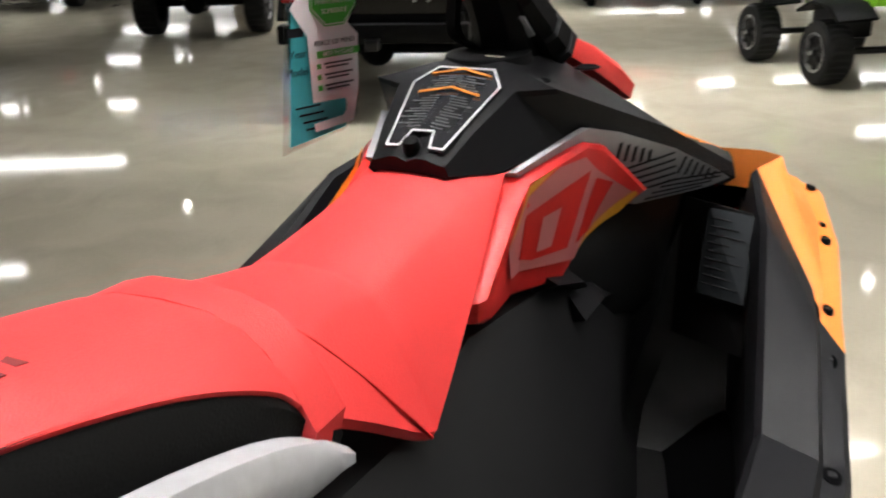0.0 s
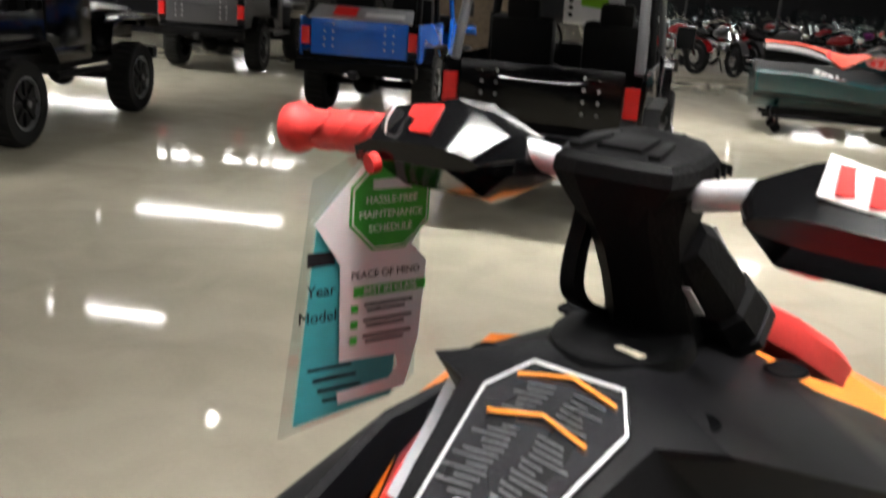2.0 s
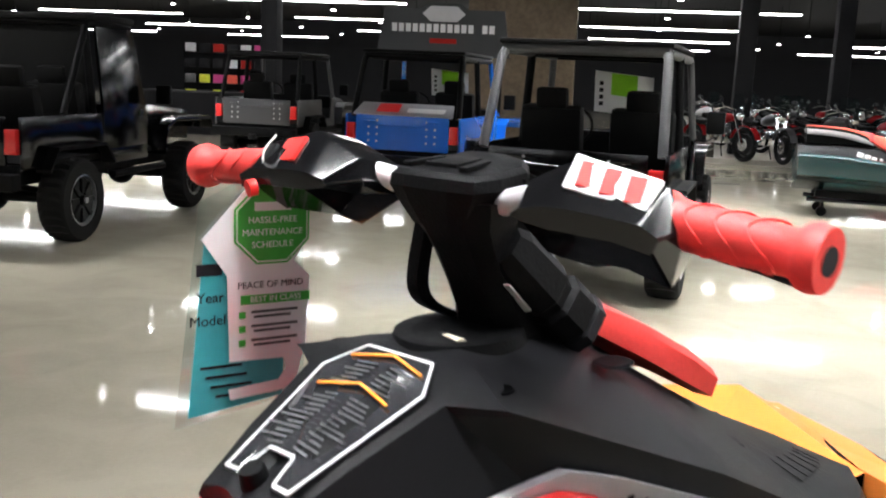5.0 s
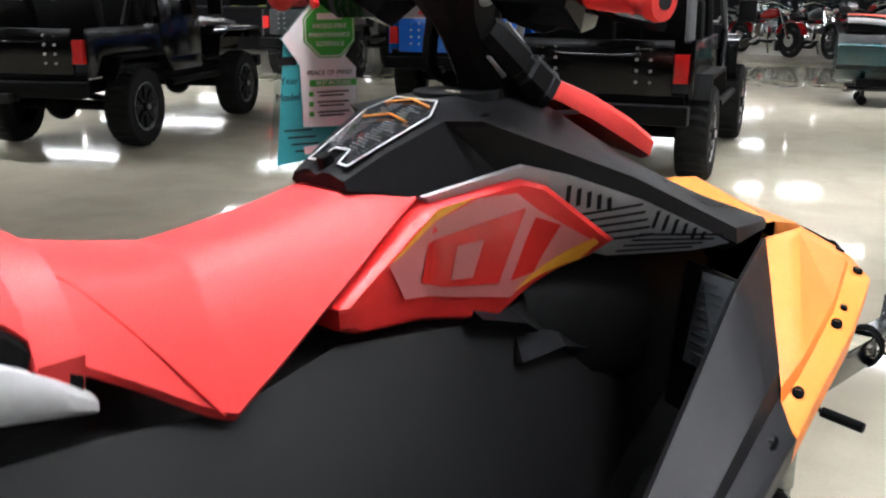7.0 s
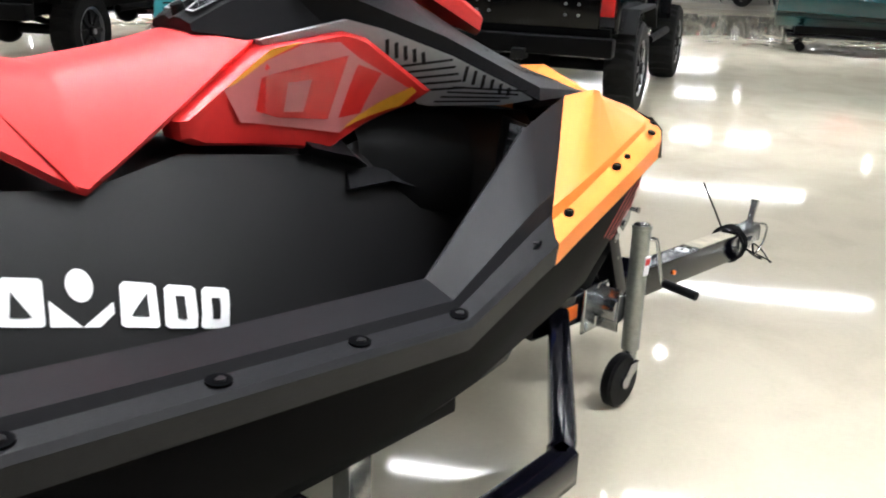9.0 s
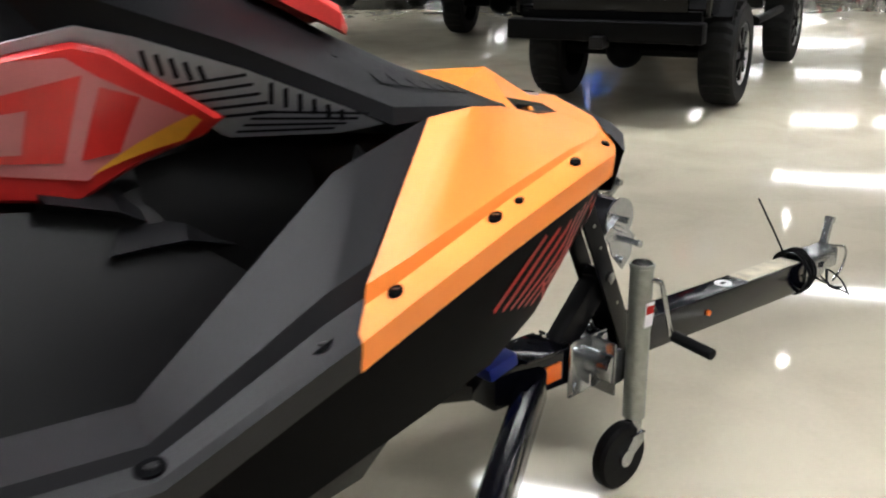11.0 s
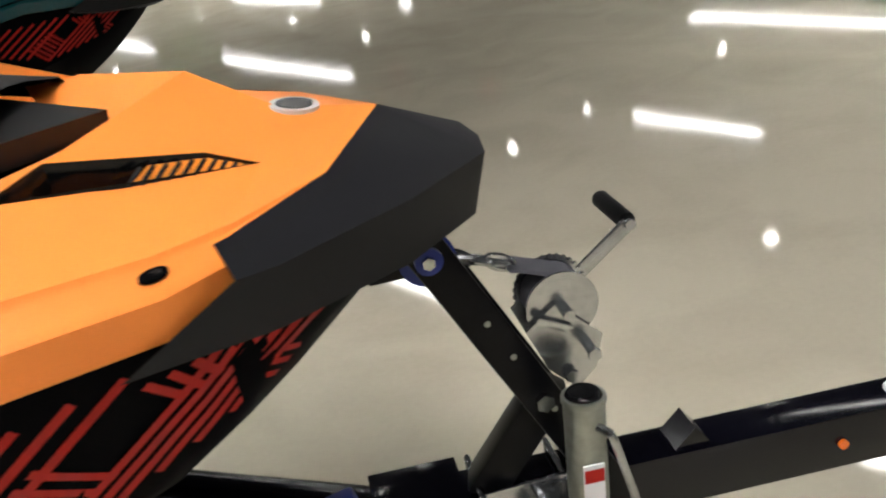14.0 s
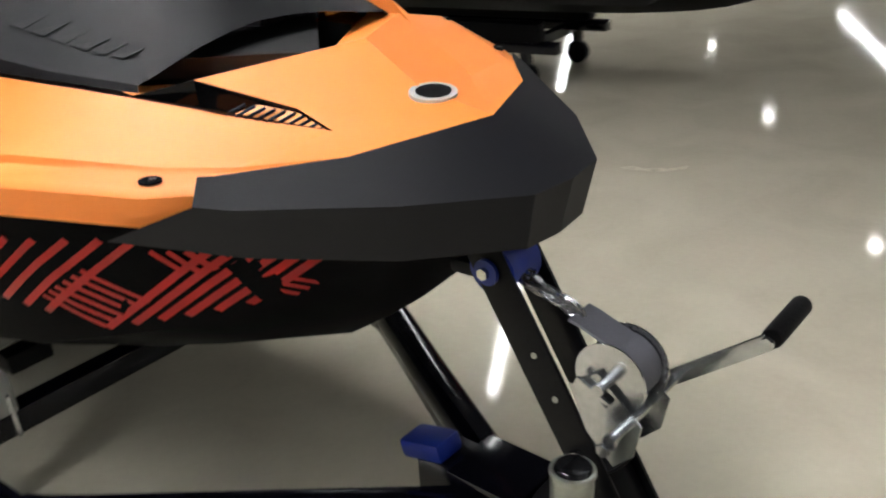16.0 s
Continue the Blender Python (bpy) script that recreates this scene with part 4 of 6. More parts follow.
    part("footwell_front", plate([(p[0] + 0.012, side * (p[1] * 1.0 - 0.34 * 0.0), p[2]) for p in ((1.64, -0.25, 1.035), (1.575, -0.383, 1.035), (1.50, -0.395, 0.80), (1.60, -0.25, 0.78))], 0.006), M_DECK, craft)
    film = part("warning_film", plate([(p[0] - 0.004, side * p[1], p[2]) for p in (fa, fb, fc, fd)], 0.003), M_FILM, craft, "grey warning film with small print")
    for k in range(9):
        t = 0.10 + 0.095 * k
        a, b = lerp(fa, fd, t), lerp(fb, fc, t)
        q0, q1 = lerp(a, b, 0.12), lerp(a, b, 0.55 + 0.3 * ((k * 7) % 3) / 2)
        part("print_bar", tube([(q0[0] - 0.008, side * q0[1], q0[2]), (q1[0] - 0.008, side * q1[1], q1[2])], 0.0014, 4), M_GREY, film)
    # knee rest under the red panel
    for outer, inner, under in (
            ([(1.285, -0.184, 0.930), (1.40, -0.182, 0.926), (1.61, -0.160, 0.850)], [(1.335, -0.120, 0.968), (1.43, -0.110, 0.966), (1.60, -0.115, 0.872)], [(1.31, -0.135, 0.905), (1.41, -0.125, 0.895), (1.59, -0.125, 0.820)]),
            ([(1.215, -0.162, 1.014), (1.310, -0.172, 0.985), (1.350, -0.165, 0.960)], [(1.215, -0.120, 1.034), (1.315, -0.115, 1.016), (1.355, -0.105, 0.985)], [(1.22, -0.115, 0.990), (1.31, -0.115, 0.960), (1.34, -0.115, 0.940)])):
        part("knee_rest", loft([[(p[0], side * p[1], p[2]) for p in row] for row in zip(outer, inner, under)]), M_GREY, craft, "faceted charcoal knee rest", smooth=12)
    part("well_bulge", loft([[(x, side * (y + dy), z + dz) for dy, dz in ((0, 0), (-0.05 * f, -0.03), (-0.075 * f, -0.10), (-0.06 * f, -0.19), (0.02, -0.26))] for x, y, z, f in ((1.36, -0.11, 1.03, 0.35), (1.43, -0.12, 1.04, 0.55), (1.52, -0.14, 1.04, 0.7), (1.600, -0.17, 1.03, 0.7))], closed=False), M_DECK, craft, "rounded bulge in the footwell", smooth=40)
    # flat dark discs stand in for the shade inside the console openings
    for x, y, z, r in ((1.256, -0.114, 1.306, 0.012), (1.461, -0.118, 1.292, 0.018)):
        part("console_opening", loft([[(x + r * f * 1.3 * math.cos(a), side * y + r * f * math.sin(a), z + h) for a in (2 * math.pi * i / 14 for i in range(14))] for f, h in ((1.2, 0.0), (1.0, 0.002), (0.85, 0.0015), (0.5, 0.001))]), M_HULL, craft)
    part("hood_slot", plate([(1.615, side * -0.170, 1.172), (1.665, side * -0.195, 1.150), (1.672, side * -0.180, 1.154), (1.625, side * -0.155, 1.176)], 0.01, way=(0, 0, 1)), M_GREY, craft)

# label on the console
def top_of(x, y):
    return float(np.interp(x, [1.03, 1.10, 1.235, 1.30], [1.236, 1.270, 1.320, 1.328])) - 0.05 * abs(y)


def film_on(name, poly, m, parent, up, thick=0.0015, label=""):
    return part(name, plate([(x, y + LY, top_of(x, y) + up) for x, y in poly], thick, way=(-0.3, 0, 1)), m, parent, label, smooth=0)


LY = -0.004
OUT = [(1.045, -0.048), (1.190, -0.075), (1.232, -0.048), (1.232, 0.048), (1.190, 0.075), (1.045, 0.048), (1.045, 0.026), (1.075, 0.018), (1.075, -0.018), (1.045, -0.026)]
lab = film_on("label_film", OUT, M_LABEL, craft, 0.007, label="glossy black warning label with silver border")
for a, b in zip(OUT, OUT[1:] + OUT[:1]):
    film_on("label_border", band(lerp(a, (1.14, 0), 0.04), lerp(b, (1.14, 0), 0.04), 0.0034), M_SILVER, lab, 0.0086, 0.0006)
for x0, dx in ((1.212, 0.0), (1.165, 0.004)):
    for s in (-1, 1):
        film_on("label_chevron", band((x0 + 0.008, 0.0), (x0 - 0.004, s * 0.050), 0.0032), M_AMBER, lab, 0.0092)
random.seed(4)
for k in range(20):
    x = 1.085 + 0.0063 * k
    if abs(x - 1.165) < 0.008 or x > 1.208:
        continue
    for s in (-1, 1):
        a = 0.006 + 0.006 * random.random()
        film_on("print_bar", band((x, s * a), (x - 0.002, s * (0.026 + 0.028 * random.random())), 0.0022), M_LABELGREY, lab, 0.0088, 0.0004)
part("lanyard_post", cyl((1.052, 0, 1.244), (1.046, 0, 1.262), 0.014, 0.012), M_BLACKRUBBER, craft, "black lanyard post", bevel=0.003)
for side in (-1, 1):
    for k in range(6):
        v = 4.15 + 0.24 * k
        quad_pts = []
        for dv, f in ((0, 0.66), (0.17, 0.66), (0.17, 0.80), (0, 0.80)):
            c, r = path_at(CREST, v + dv), path_at(RIDGE, v + dv)
            p = lerp(c, r, f)
            quad_pts.append((p[0], side * -p[1], p[2] + 0.0045))
        part("embossed_block", plate(quad_pts, 0.0010, way=(0, 0, 1)), M_CONSOLE, craft, "dark embossed block")

# red centre cowl on the hood
rows = []
for x, w, z, h in ((1.475, 0.030, 1.340, 0.012), (1.51, 0.062, 1.345, 0.022), (1.58, 0.098, 1.315, 0.03), (1.66, 0.122, 1.272, 0.032), (1.725, 0.128, 1.234, 0.026), (1.765, 0.085, 1.205, 0.012)):
    rows.append([(x, y * w, z + dz) for y, dz in ((0, 0.006), (-0.5, 0.004), (-0.93, -0.006), (-1.0, -0.018), (-0.95, -0.018 - h), (0, -h), (0.95, -0.018 - h), (1.0, -0.018), (0.93, -0.006), (0.5, 0.004))])
part("hood_cowl", loft(rows), M_RUBBER, craft, "red moulded hood cowl", smooth=40)

# steering
neck = [[(cx + hx * a, cy + hy * b, z) for a, b in ((-1, -0.55), (-0.6, -1), (0.5, -1), (1, -0.5), (1, 0.5), (0.5, 1), (-0.6, 1), (-1, 0.55))] for cx, cy, hx, hy, z in ((1.425, 0.004, 0.060, 0.052, 1.30), (1.412, 0.004, 0.052, 0.046, 1.34), (1.385, 0.004, 0.044, 0.044, 1.375), (1.362, 0.006, 0.040, 0.045, 1.41), (1.345, 0.010, 0.042, 0.052, 1.44), (1.338, 0.012, 0.048, 0.062, 1.47))]
part("steering_neck", loft(neck), M_BLACKRUBBER, craft, "black steering neck", smooth=20)
# boxed column cover leaning ahead, with a silver fork-shaped mark
axis0, axis1 = Vector((1.362, -0.026, 1.418)), Vector((1.474, -0.050, 1.318))
run = (axis1 - axis0).normalized()
out = Vector((0, -1, 0)).cross(run).normalized()
wide = run.cross(out).normalized()


def cover_ring(t, a, b):
    c = axis0.lerp(axis1, t)
    return [tuple(c + wide * a * p + out * b * q) for p, q in ((-1, -0.5), (-0.6, -1), (0.6, -1), (1, -0.5), (1, 0.5), (0.6, 1), (-0.6, 1), (-1, 0.5))]


cover = part("column_cover", loft([cover_ring(t, a, b) for t, a, b in ((-0.05, 0.028, 0.022), (0.05, 0.034, 0.028), (0.50, 0.038, 0.031), (0.53, 0.034, 0.027), (0.60, 0.034, 0.027), (0.63, 0.041, 0.033), (0.86, 0.043, 0.034), (0.88, 0.038, 0.030), (1.0, 0.038, 0.030))]), M_BLACKRUBBER, craft, "ribbed black column cover", smooth=20)
part("cover_band", loft([cover_ring(t, a, b) for t, a, b in ((0.89, 0.040, 0.032), (0.90, 0.044, 0.036), (0.99, 0.045, 0.037), (1.0, 0.040, 0.032))]), M_GREY, cover, "charcoal end band")
for sg in (1, -1):
    face = [axis0.lerp(axis1, t) - out * 0.0325 * sg + wide * w * 0.001 for t, w in ((0.12, -20), (0.12, -11), (0.30, -9), (0.32, -4), (0.10, -4), (0.10, 5), (0.32, 5), (0.30, 9), (0.12, 11), (0.12, 20), (0.44, 17), (0.48, 0), (0.44, -17))]
    part("cover_mark", plate(face, 0.002, way=-out * sg), M_SILVER, cover, "silver fork-shaped mark", smooth=0)
flank = [axis0.lerp(axis1, t) + out * w * 0.001 - wide * 0.0385 for t, w in ((0.06, -18), (0.06, -9), (0.26, -8), (0.28, -3), (0.05, -3), (0.05, 5), (0.28, 5), (0.26, 10), (0.06, 11), (0.08, 20), (0.40, 18), (0.44, 0), (0.40, -16))]
part("cover_mark", plate(flank, 0.003, way=-wide), M_SILVER, cover, "silver fork-shaped mark", smooth=0)
arm_line = curve([(1.335, 0.058, 1.452), (1.332, 0.060, 1.425), (1.330, 0.064, 1.395), (1.330, 0.064, 1.365), (1.345, 0.060, 1.345), (1.375, 0.048, 1.330)], 4)
part("trim_arm", loft([[(x + a, y + b, z) for a, b in ((-0.012, -0.008), (0.006, -0.010), (0.012, 0.0), (0.006, 0.010), (-0.012, 0.008))] for x, y, z in (tuple(q) for q in arm_line)]), M_BLACKRUBBER, craft, "black bent arm beside the column", smooth=30)
# dark disc painted as the recess's shade round the column, with a pale sticker
shade_disc = part("column_hollow", loft([[(1.335 + r * 1.25 * math.cos(a), 0.006 + r * math.sin(a), 1.3275 + h) for a in (2 * math.pi * i / 28 for i in range(28))] for r, h in ((0.070, -0.012), (0.066, 0.002), (0.058, 0.003), (0.052, 0.0015))]), M_BLACKRUBBER, craft, "dark disc as shade of the recess round the column", smooth=30)
part("sticker", plate([(1.285, -0.034, 1.3312), (1.292, -0.006, 1.3312), (1.300, -0.008, 1.3312), (1.294, -0.038, 1.3312)], 0.001, way=(0, 0, 1)), M_PAPER, shade_disc, "small pale sticker")
pad = [[(1.340 + hx * a, 0.012 + hy * b, z + 0.004 * (1 - abs(b)) + 0.006 * a) for a, b in ((-1, -0.45), (-0.85, -0.85), (-0.3, -1), (0.5, -1), (1.0, -0.7), (1.15, -0.2), (1.15, 0.2), (1.0, 0.7), (0.5, 1), (-0.3, 1), (-0.85, 0.85), (-1, 0.45))] for hx, hy, z in ((0.040, 0.040, 1.445), (0.052, 0.056, 1.468), (0.058, 0.067, 1.485), (0.056, 0.066, 1.497), (0.050, 0.060, 1.503), (0.030, 0.035, 1.506))]
padob = part("steering_pad", loft(pad), M_BLACKRUBBER, craft, "black rubber handlebar pad", smooth=16)
for a, b, c, d in ((-0.040, 0.036, 0.010, 0.048), (-0.040, -0.040, 0.010, -0.028), (-0.030, -0.018, 0.018, 0.026), (0.028, -0.030, 0.050, 0.034)):
    part("pad_block", plate([(1.340 + a, 0.012 + b, 1.5035 + 0.10 * a), (1.340 + c, 0.012 + b * 0.8, 1.5035 + 0.10 * c), (1.340 + c, 0.012 + d * 0.8, 1.5035 + 0.10 * c), (1.340 + a, 0.012 + d, 1.5035 + 0.10 * a)], 0.006, way=(0, 0, 1)), M_BLACKRUBBER, padob, bevel=0.002)
for k in range(3):
    for s in (-1, 1):
        part("pad_fin", plate([(1.350 + 0.016 * k, 0.012 + s * 0.045, 1.490), (1.360 + 0.015 * k, 0.012 + s * 0.070, 1.484), (1.369 + 0.015 * k, 0.012 + s * 0.068, 1.481), (1.360 + 0.016 * k, 0.012 + s * 0.042, 1.489)], 0.009, way=(0, 0, 1)), M_BLACKRUBBER, padob)
POD = ((1.248, [(0.266, 1.468), (0.250, 1.490), (0.175, 1.503), (0.152, 1.499), (0.130, 1.489), (0.124, 1.478), (0.132, 1.470), (0.160, 1.460), (0.225, 1.456), (0.262, 1.440)]),
       (1.286, [(0.274, 1.478), (0.254, 1.511), (0.175, 1.529), (0.152, 1.522), (0.114, 1.503), (0.104, 1.480), (0.110, 1.465), (0.140, 1.438), (0.222, 1.436), (0.264, 1.426)]),
       (1.340, [(0.262, 1.470), (0.245, 1.500), (0.172, 1.520), (0.148, 1.512), (0.108, 1.496), (0.092, 1.476), (0.088, 1.463), (0.158, 1.420), (0.215, 1.434), (0.250, 1.432)]),
       (1.366, [(0.240, 1.470), (0.230, 1.486), (0.172, 1.500), (0.150, 1.495), (0.125, 1.486), (0.112, 1.474), (0.110, 1.464), (0.160, 1.438), (0.205, 1.446), (0.232, 1.448)]))
for side in (1, -1):
    part("handlebar", tube(curve([(1.335, -0.05 * side, 1.470), (1.322, -0.095 * side, 1.482), (1.308, -0.14 * side, 1.488), (1.300, -0.22 * side, 1.484), (1.283, -0.38 * side, 1.470)], 4), 0.0135), M_SILVER, craft, "silver handlebar tube")
    pod = part("control_pod", loft([[(x, -side * y, z if x > 1.25 else 1.474 + 0.38 * (z - 1.474)) for y, z in ring] for x, ring in POD]), M_GLOSSBLACK, craft, "gloss black faceted handlebar control pod", smooth=18, bevel=0.002)
    if side == -1:
        part("switch_plate", box((1.271, 0.204, 1.5055), (0.034, 0.042, 0.007), (-12, -48, 0)), M_RED, pod, "red switch plate", bevel=0.003)
        part("switch_button", box((1.271, 0.240, 1.4975), (0.028, 0.018, 0.010), (-12, -48, 0)), M_RIM, pod, "grey mode button", bevel=0.004)
        part("start_button", cyl((1.245, 0.235, 1.462), (1.236, 0.238, 1.460), 0.010, n=14), M_RED, pod, "red start button")
    else:
        plate_ = part("pod_plate", plate([(1.262, -0.166, 1.5025), (1.284, -0.166, 1.5305), (1.287, -0.250, 1.5145), (1.264, -0.248, 1.4905)], 0.003, way=(-0.75, 0, 0.66)), M_WHITE, pod, "white pod plate with red marks", bevel=0.001)
        for k in range(3):
            part("plate_mark", box((1.2715, -0.184 - 0.024 * k, 1.5155 - 0.0042 * k), (0.026, 0.015, 0.003), (11, -50, 12)), M_RED, plate_)
    ys = [0.238, 0.250, 0.258, 0.275, 0.300, 0.325, 0.345, 0.365, 0.372, 0.380, 0.390]
    rr = [0.027, 0.027, 0.0225, 0.021, 0.0215, 0.021, 0.020, 0.020, 0.026, 0.028, 0.026]
    pts = [(1.300 - 0.11 * (y - 0.235), -side * y, 1.482 - 0.075 * (y - 0.235)) for y in ys]
    grip = part("grip", tube(pts, 0.02, 18, radii=rr), M_RUBBER, craft, "red rubber grip with moulded waves", smooth=50)
    # dark disc laid on the grip's end as the shade of its hole
    part("grip_hole", cyl((pts[-1][0], pts[-1][1], pts[-1][2]), (pts[-1][0] - 0.0002, pts[-1][1] - side * 0.0012, pts[-1][2]), 0.012, n=14), M_INK, grip)
    for k in range(3):
        y = 0.285 + 0.028 * k
        c = (1.300 - 0.11 * (y - 0.235), -side * y, 1.482 - 0.075 * (y - 0.235))
        w = [(c[0] + 0.0215 * math.cos(a), c[1] - side * 0.012 * math.sin(2 * a), c[2] + 0.0215 * math.sin(a)) for a in (2 * math.pi * i / 20 for i in range(21))]
        part("grip_wave", tube(w, 0.0013, 5), M_RUBBER, grip)
part("throttle_lever", tube(curve([(1.34, -0.225, 1.465), (1.375, -0.26, 1.448), (1.385, -0.30, 1.440), (1.375, -0.335, 1.436)], 4), 0.008, 8), M_BLACKRUBBER, craft, "black throttle lever")
part("brake_lever", tube(curve([(1.34, 0.225, 1.465), (1.375, 0.26, 1.448), (1.385, 0.30, 1.440), (1.375, 0.335, 1.436)], 4), 0.008, 8), M_BLACKRUBBER, craft, "black brake lever")


# the deck mouldings run a little askew of the trailer: the far flank is shifted with the midline
STEERING = ("pad_block", "grip", "handlebar", "control_pod", "steering_pad", "throttle_lever", "brake_lever", "pod_plate", "switch_plate", "switch_button", "start_button", "plate_mark", "pad_fin", "grip_wave", "grip_hole")
for o in craft.children_recursive:
    if o.name.split(".")[0] not in STEERING:
        for v in o.data.vertices:
            c = min(0.022, max(-0.02, -0.014 + 0.027 * (v.co.x - 1.0)))
            v.co.y += c * (1 + min(1.0, max(-1.0, v.co.y / 0.12)))


# ---------------------------------------------------------------- hanging sales tag
def words(name, text, at, size, m, parent, lean=0.0):
    """Flat letters that face the stern, upright, in the plane of the tag."""
    cu = bpy.data.curves.new(name, "FONT")
    cu.body, cu.size, cu.align_x, cu.align_y, cu.extrude = text, size, "CENTER", "CENTER", 0.0003
    tmp = bpy.data.objects.new(name, cu)
    me = bpy.data.meshes.new_from_object(tmp)
    bpy.data.objects.remove(tmp)
    me.transform(Matrix.Translation(at) @ pose(0, 0, 0, 0, 0, -90) @ pose(0, 0, 0, 90, 0, 0) @ pose(0, 0, 0, 0, 0, lean))
    me.materials.append(m)
    ob = new(name, me)
    ob.parent = parent
    return ob


TX = 1.262
tag = thing("sales_tag", "clear sleeve with teal sheet and white maintenance tag", "sales tag")


def card(name, poly, x, m, parent, label="", thick=0.0008):
    return part(name, plate([(x, y, z) for y, z in poly], thick, way=(1, 0, 0)), m, parent, label, smooth=0)


card("sleeve", [(0.320, 1.444), (0.270, 1.470), (0.196, 1.472), (0.190, 1.222), (0.222, 1.200), (0.350, 1.180)], TX + 0.006, M_SLEEVE, tag, "clear plastic sleeve")
card("teal_sheet", [(0.315, 1.404), (0.300, 1.420), (0.215, 1.415), (0.220, 1.206), (0.335, 1.192)], TX + 0.003, M_TEALPAPER, tag, "teal printed sheet")
card("white_card", [(0.268, 1.458), (0.205, 1.458), (0.190, 1.400), (0.208, 1.372), (0.188, 1.352), (0.192, 1.268), (0.206, 1.214), (0.286, 1.208), (0.288, 1.221), (0.226, 1.226), (0.216, 1.240), (0.220, 1.253), (0.287, 1.255), (0.290, 1.358), (0.320, 1.402)], TX, M_WHITETAG, tag, "white tag card with hook-shaped cut")
oc = lambda r: [(0.236 + r * math.cos(math.radians(22.5 + 45 * k)), 1.416 + r * math.sin(math.radians(22.5 + 45 * k))) for k in range(8)]
octa = card("octagon", oc(0.050), TX - 0.0012, M_GREENTAG, tag, "green octagon")
card("octagon_rim", oc(0.0475), TX - 0.0018, M_WHITETAG, octa)
card("octagon_face", oc(0.0455), TX - 0.0024, M_GREENTAG, octa)
part("print_bar", box((TX - 0.003, 0.236, 1.438), (0.0006, 0.045, 0.010)), M_WHITETAG, octa)
for k, w in enumerate(("HASSLE-FREE", "MAINTENANCE", "SCHEDULE")):
    words("lettering", w, (TX - 0.003, 0.236, 1.422 - 0.0145 * k), 0.0106, M_WHITETAG, octa)
words("lettering", "PEACE OF MIND", (TX - 0.0008, 0.237, 1.345), 0.0112, M_INK, tag)
part("print_band", box((TX - 0.001, 0.231, 1.328), (0.0006, 0.086, 0.011)), M_GREENTAG, tag)
words("lettering", "BEST IN CLASS", (TX - 0.0016, 0.231, 1.328), 0.0098, M_WHITETAG, tag)
for k in range(3):
    part("tick_box", box((TX - 0.001, 0.272, 1.310 - 0.017 * k), (0.0006, 0.008, 0.008)), M_GREENTAG, tag)
    for q in range(2):
        part("print_bar", box((TX - 0.001, 0.232 + 0.003 * q, 1.313 - 0.017 * k - 0.006 * q), (0.0006, 0.058 - 0.012 * q, 0.0032)), M_LABELGREY, tag)
words("lettering", "Year", (TX + 0.002, 0.309, 1.333), 0.017, M_INK, tag)
words("lettering", "Model", (TX + 0.002, 0.312, 1.306), 0.017, M_INK, tag)
part("print_bar", box((TX + 0.0025, 0.310, 1.366), (0.0006, 0.030, 0.014)), M_INK, tag)
for k in range(4):
    part("print_bar", box((TX + 0.0025, 0.296 - 0.006 * k, 1.250 - 0.012 * k), (0.0006, 0.050, 0.003)), M_INK, tag)
tag.matrix_basis = pose(1.271, 0.237, 1.416, 0, 0, 72) @ pose(-TX, -0.236, -1.416)
part("tag_string", tube(curve([(1.262, 0.232, 1.520), (1.255, 0.250, 1.500), (1.258, 0.246, 1.470), (1.262, 0.240, 1.455), (1.264, 0.228, 1.475), (1.268, 0.222, 1.505)], 4), 0.0012, 5), M_WHITETAG, tag, "white tag string")


# ---------------------------------------------------------------- the trailer
trailer = thing("boat_trailer", "black painted single-axle watercraft trailer with winch", "trailer")
TY = 0.04


def bar(a, b, w, h, mat_, parent, name, label=""):
    """A square tube from a to b."""
    a, b = Vector(a), Vector(b)
    d = b - a
    q = d.to_track_quat("X", "Z").to_matrix().to_4x4()
    bm = bmesh.new()
    bmesh.ops.create_cube(bm, size=1, matrix=Matrix.Translation((a + b) / 2) @ q @ Matrix.Diagonal((d.length, w, h, 1)))
    return part(name, bm, mat_, parent, label, bevel=0.006)


def bolt(at, way, r, parent, m=None):
    a = Vector(at)
    w = Vector(way).normalized()
    return part("bolt", cyl(a, a + w * r * 0.8, r, n=6), m or M_GALV, parent)


tongue = bar((2.18, TY, 0.325), (3.60, TY, 0.245), 0.08, 0.10, M_FRAME, trailer, "tongue", "gloss black square-tube tongue")


def on_tongue(x, y, up=0.051):
    return (x, TY + y, 0.325 - 0.0563 * (x - 2.18) + up)


part("paper_label", plate([on_tongue(3.23, -0.034), on_tongue(3.53, -0.034), on_tongue(3.53, 0.034), on_tongue(3.23, 0.034)], 0.001, way=(0, 0, 1)), M_PAPER, tongue, "worn cream paper label")
c = on_tongue(3.15, 0.0)
part("round_label", cyl((c[0], c[1], c[2]), (c[0], c[1], c[2] + 0.001), 0.026, n=24), M_WHITETAG, tongue, "round white label")
part("print_bar", box((c[0], c[1], c[2] + 0.0016), (0.02, 0.012, 0.001)), M_INK, tongue)
for x, s in ((3.02, -1), (2.60, 1)):
    p = on_tongue(x, s * 0.041, 0.0)
    part("marker_lamp", cyl(p, (p[0], p[1] + s * 0.006, p[2]), 0.0085, n=14), M_AMBERLENS, tongue, "small amber marker lamp")
p = on_tongue(2.365, -0.042, -0.005)
part("reflector", box(p, (0.07, 0.006, 0.045)), M_AMBERLENS, tongue, "orange rectangular reflector", bevel=0.002)
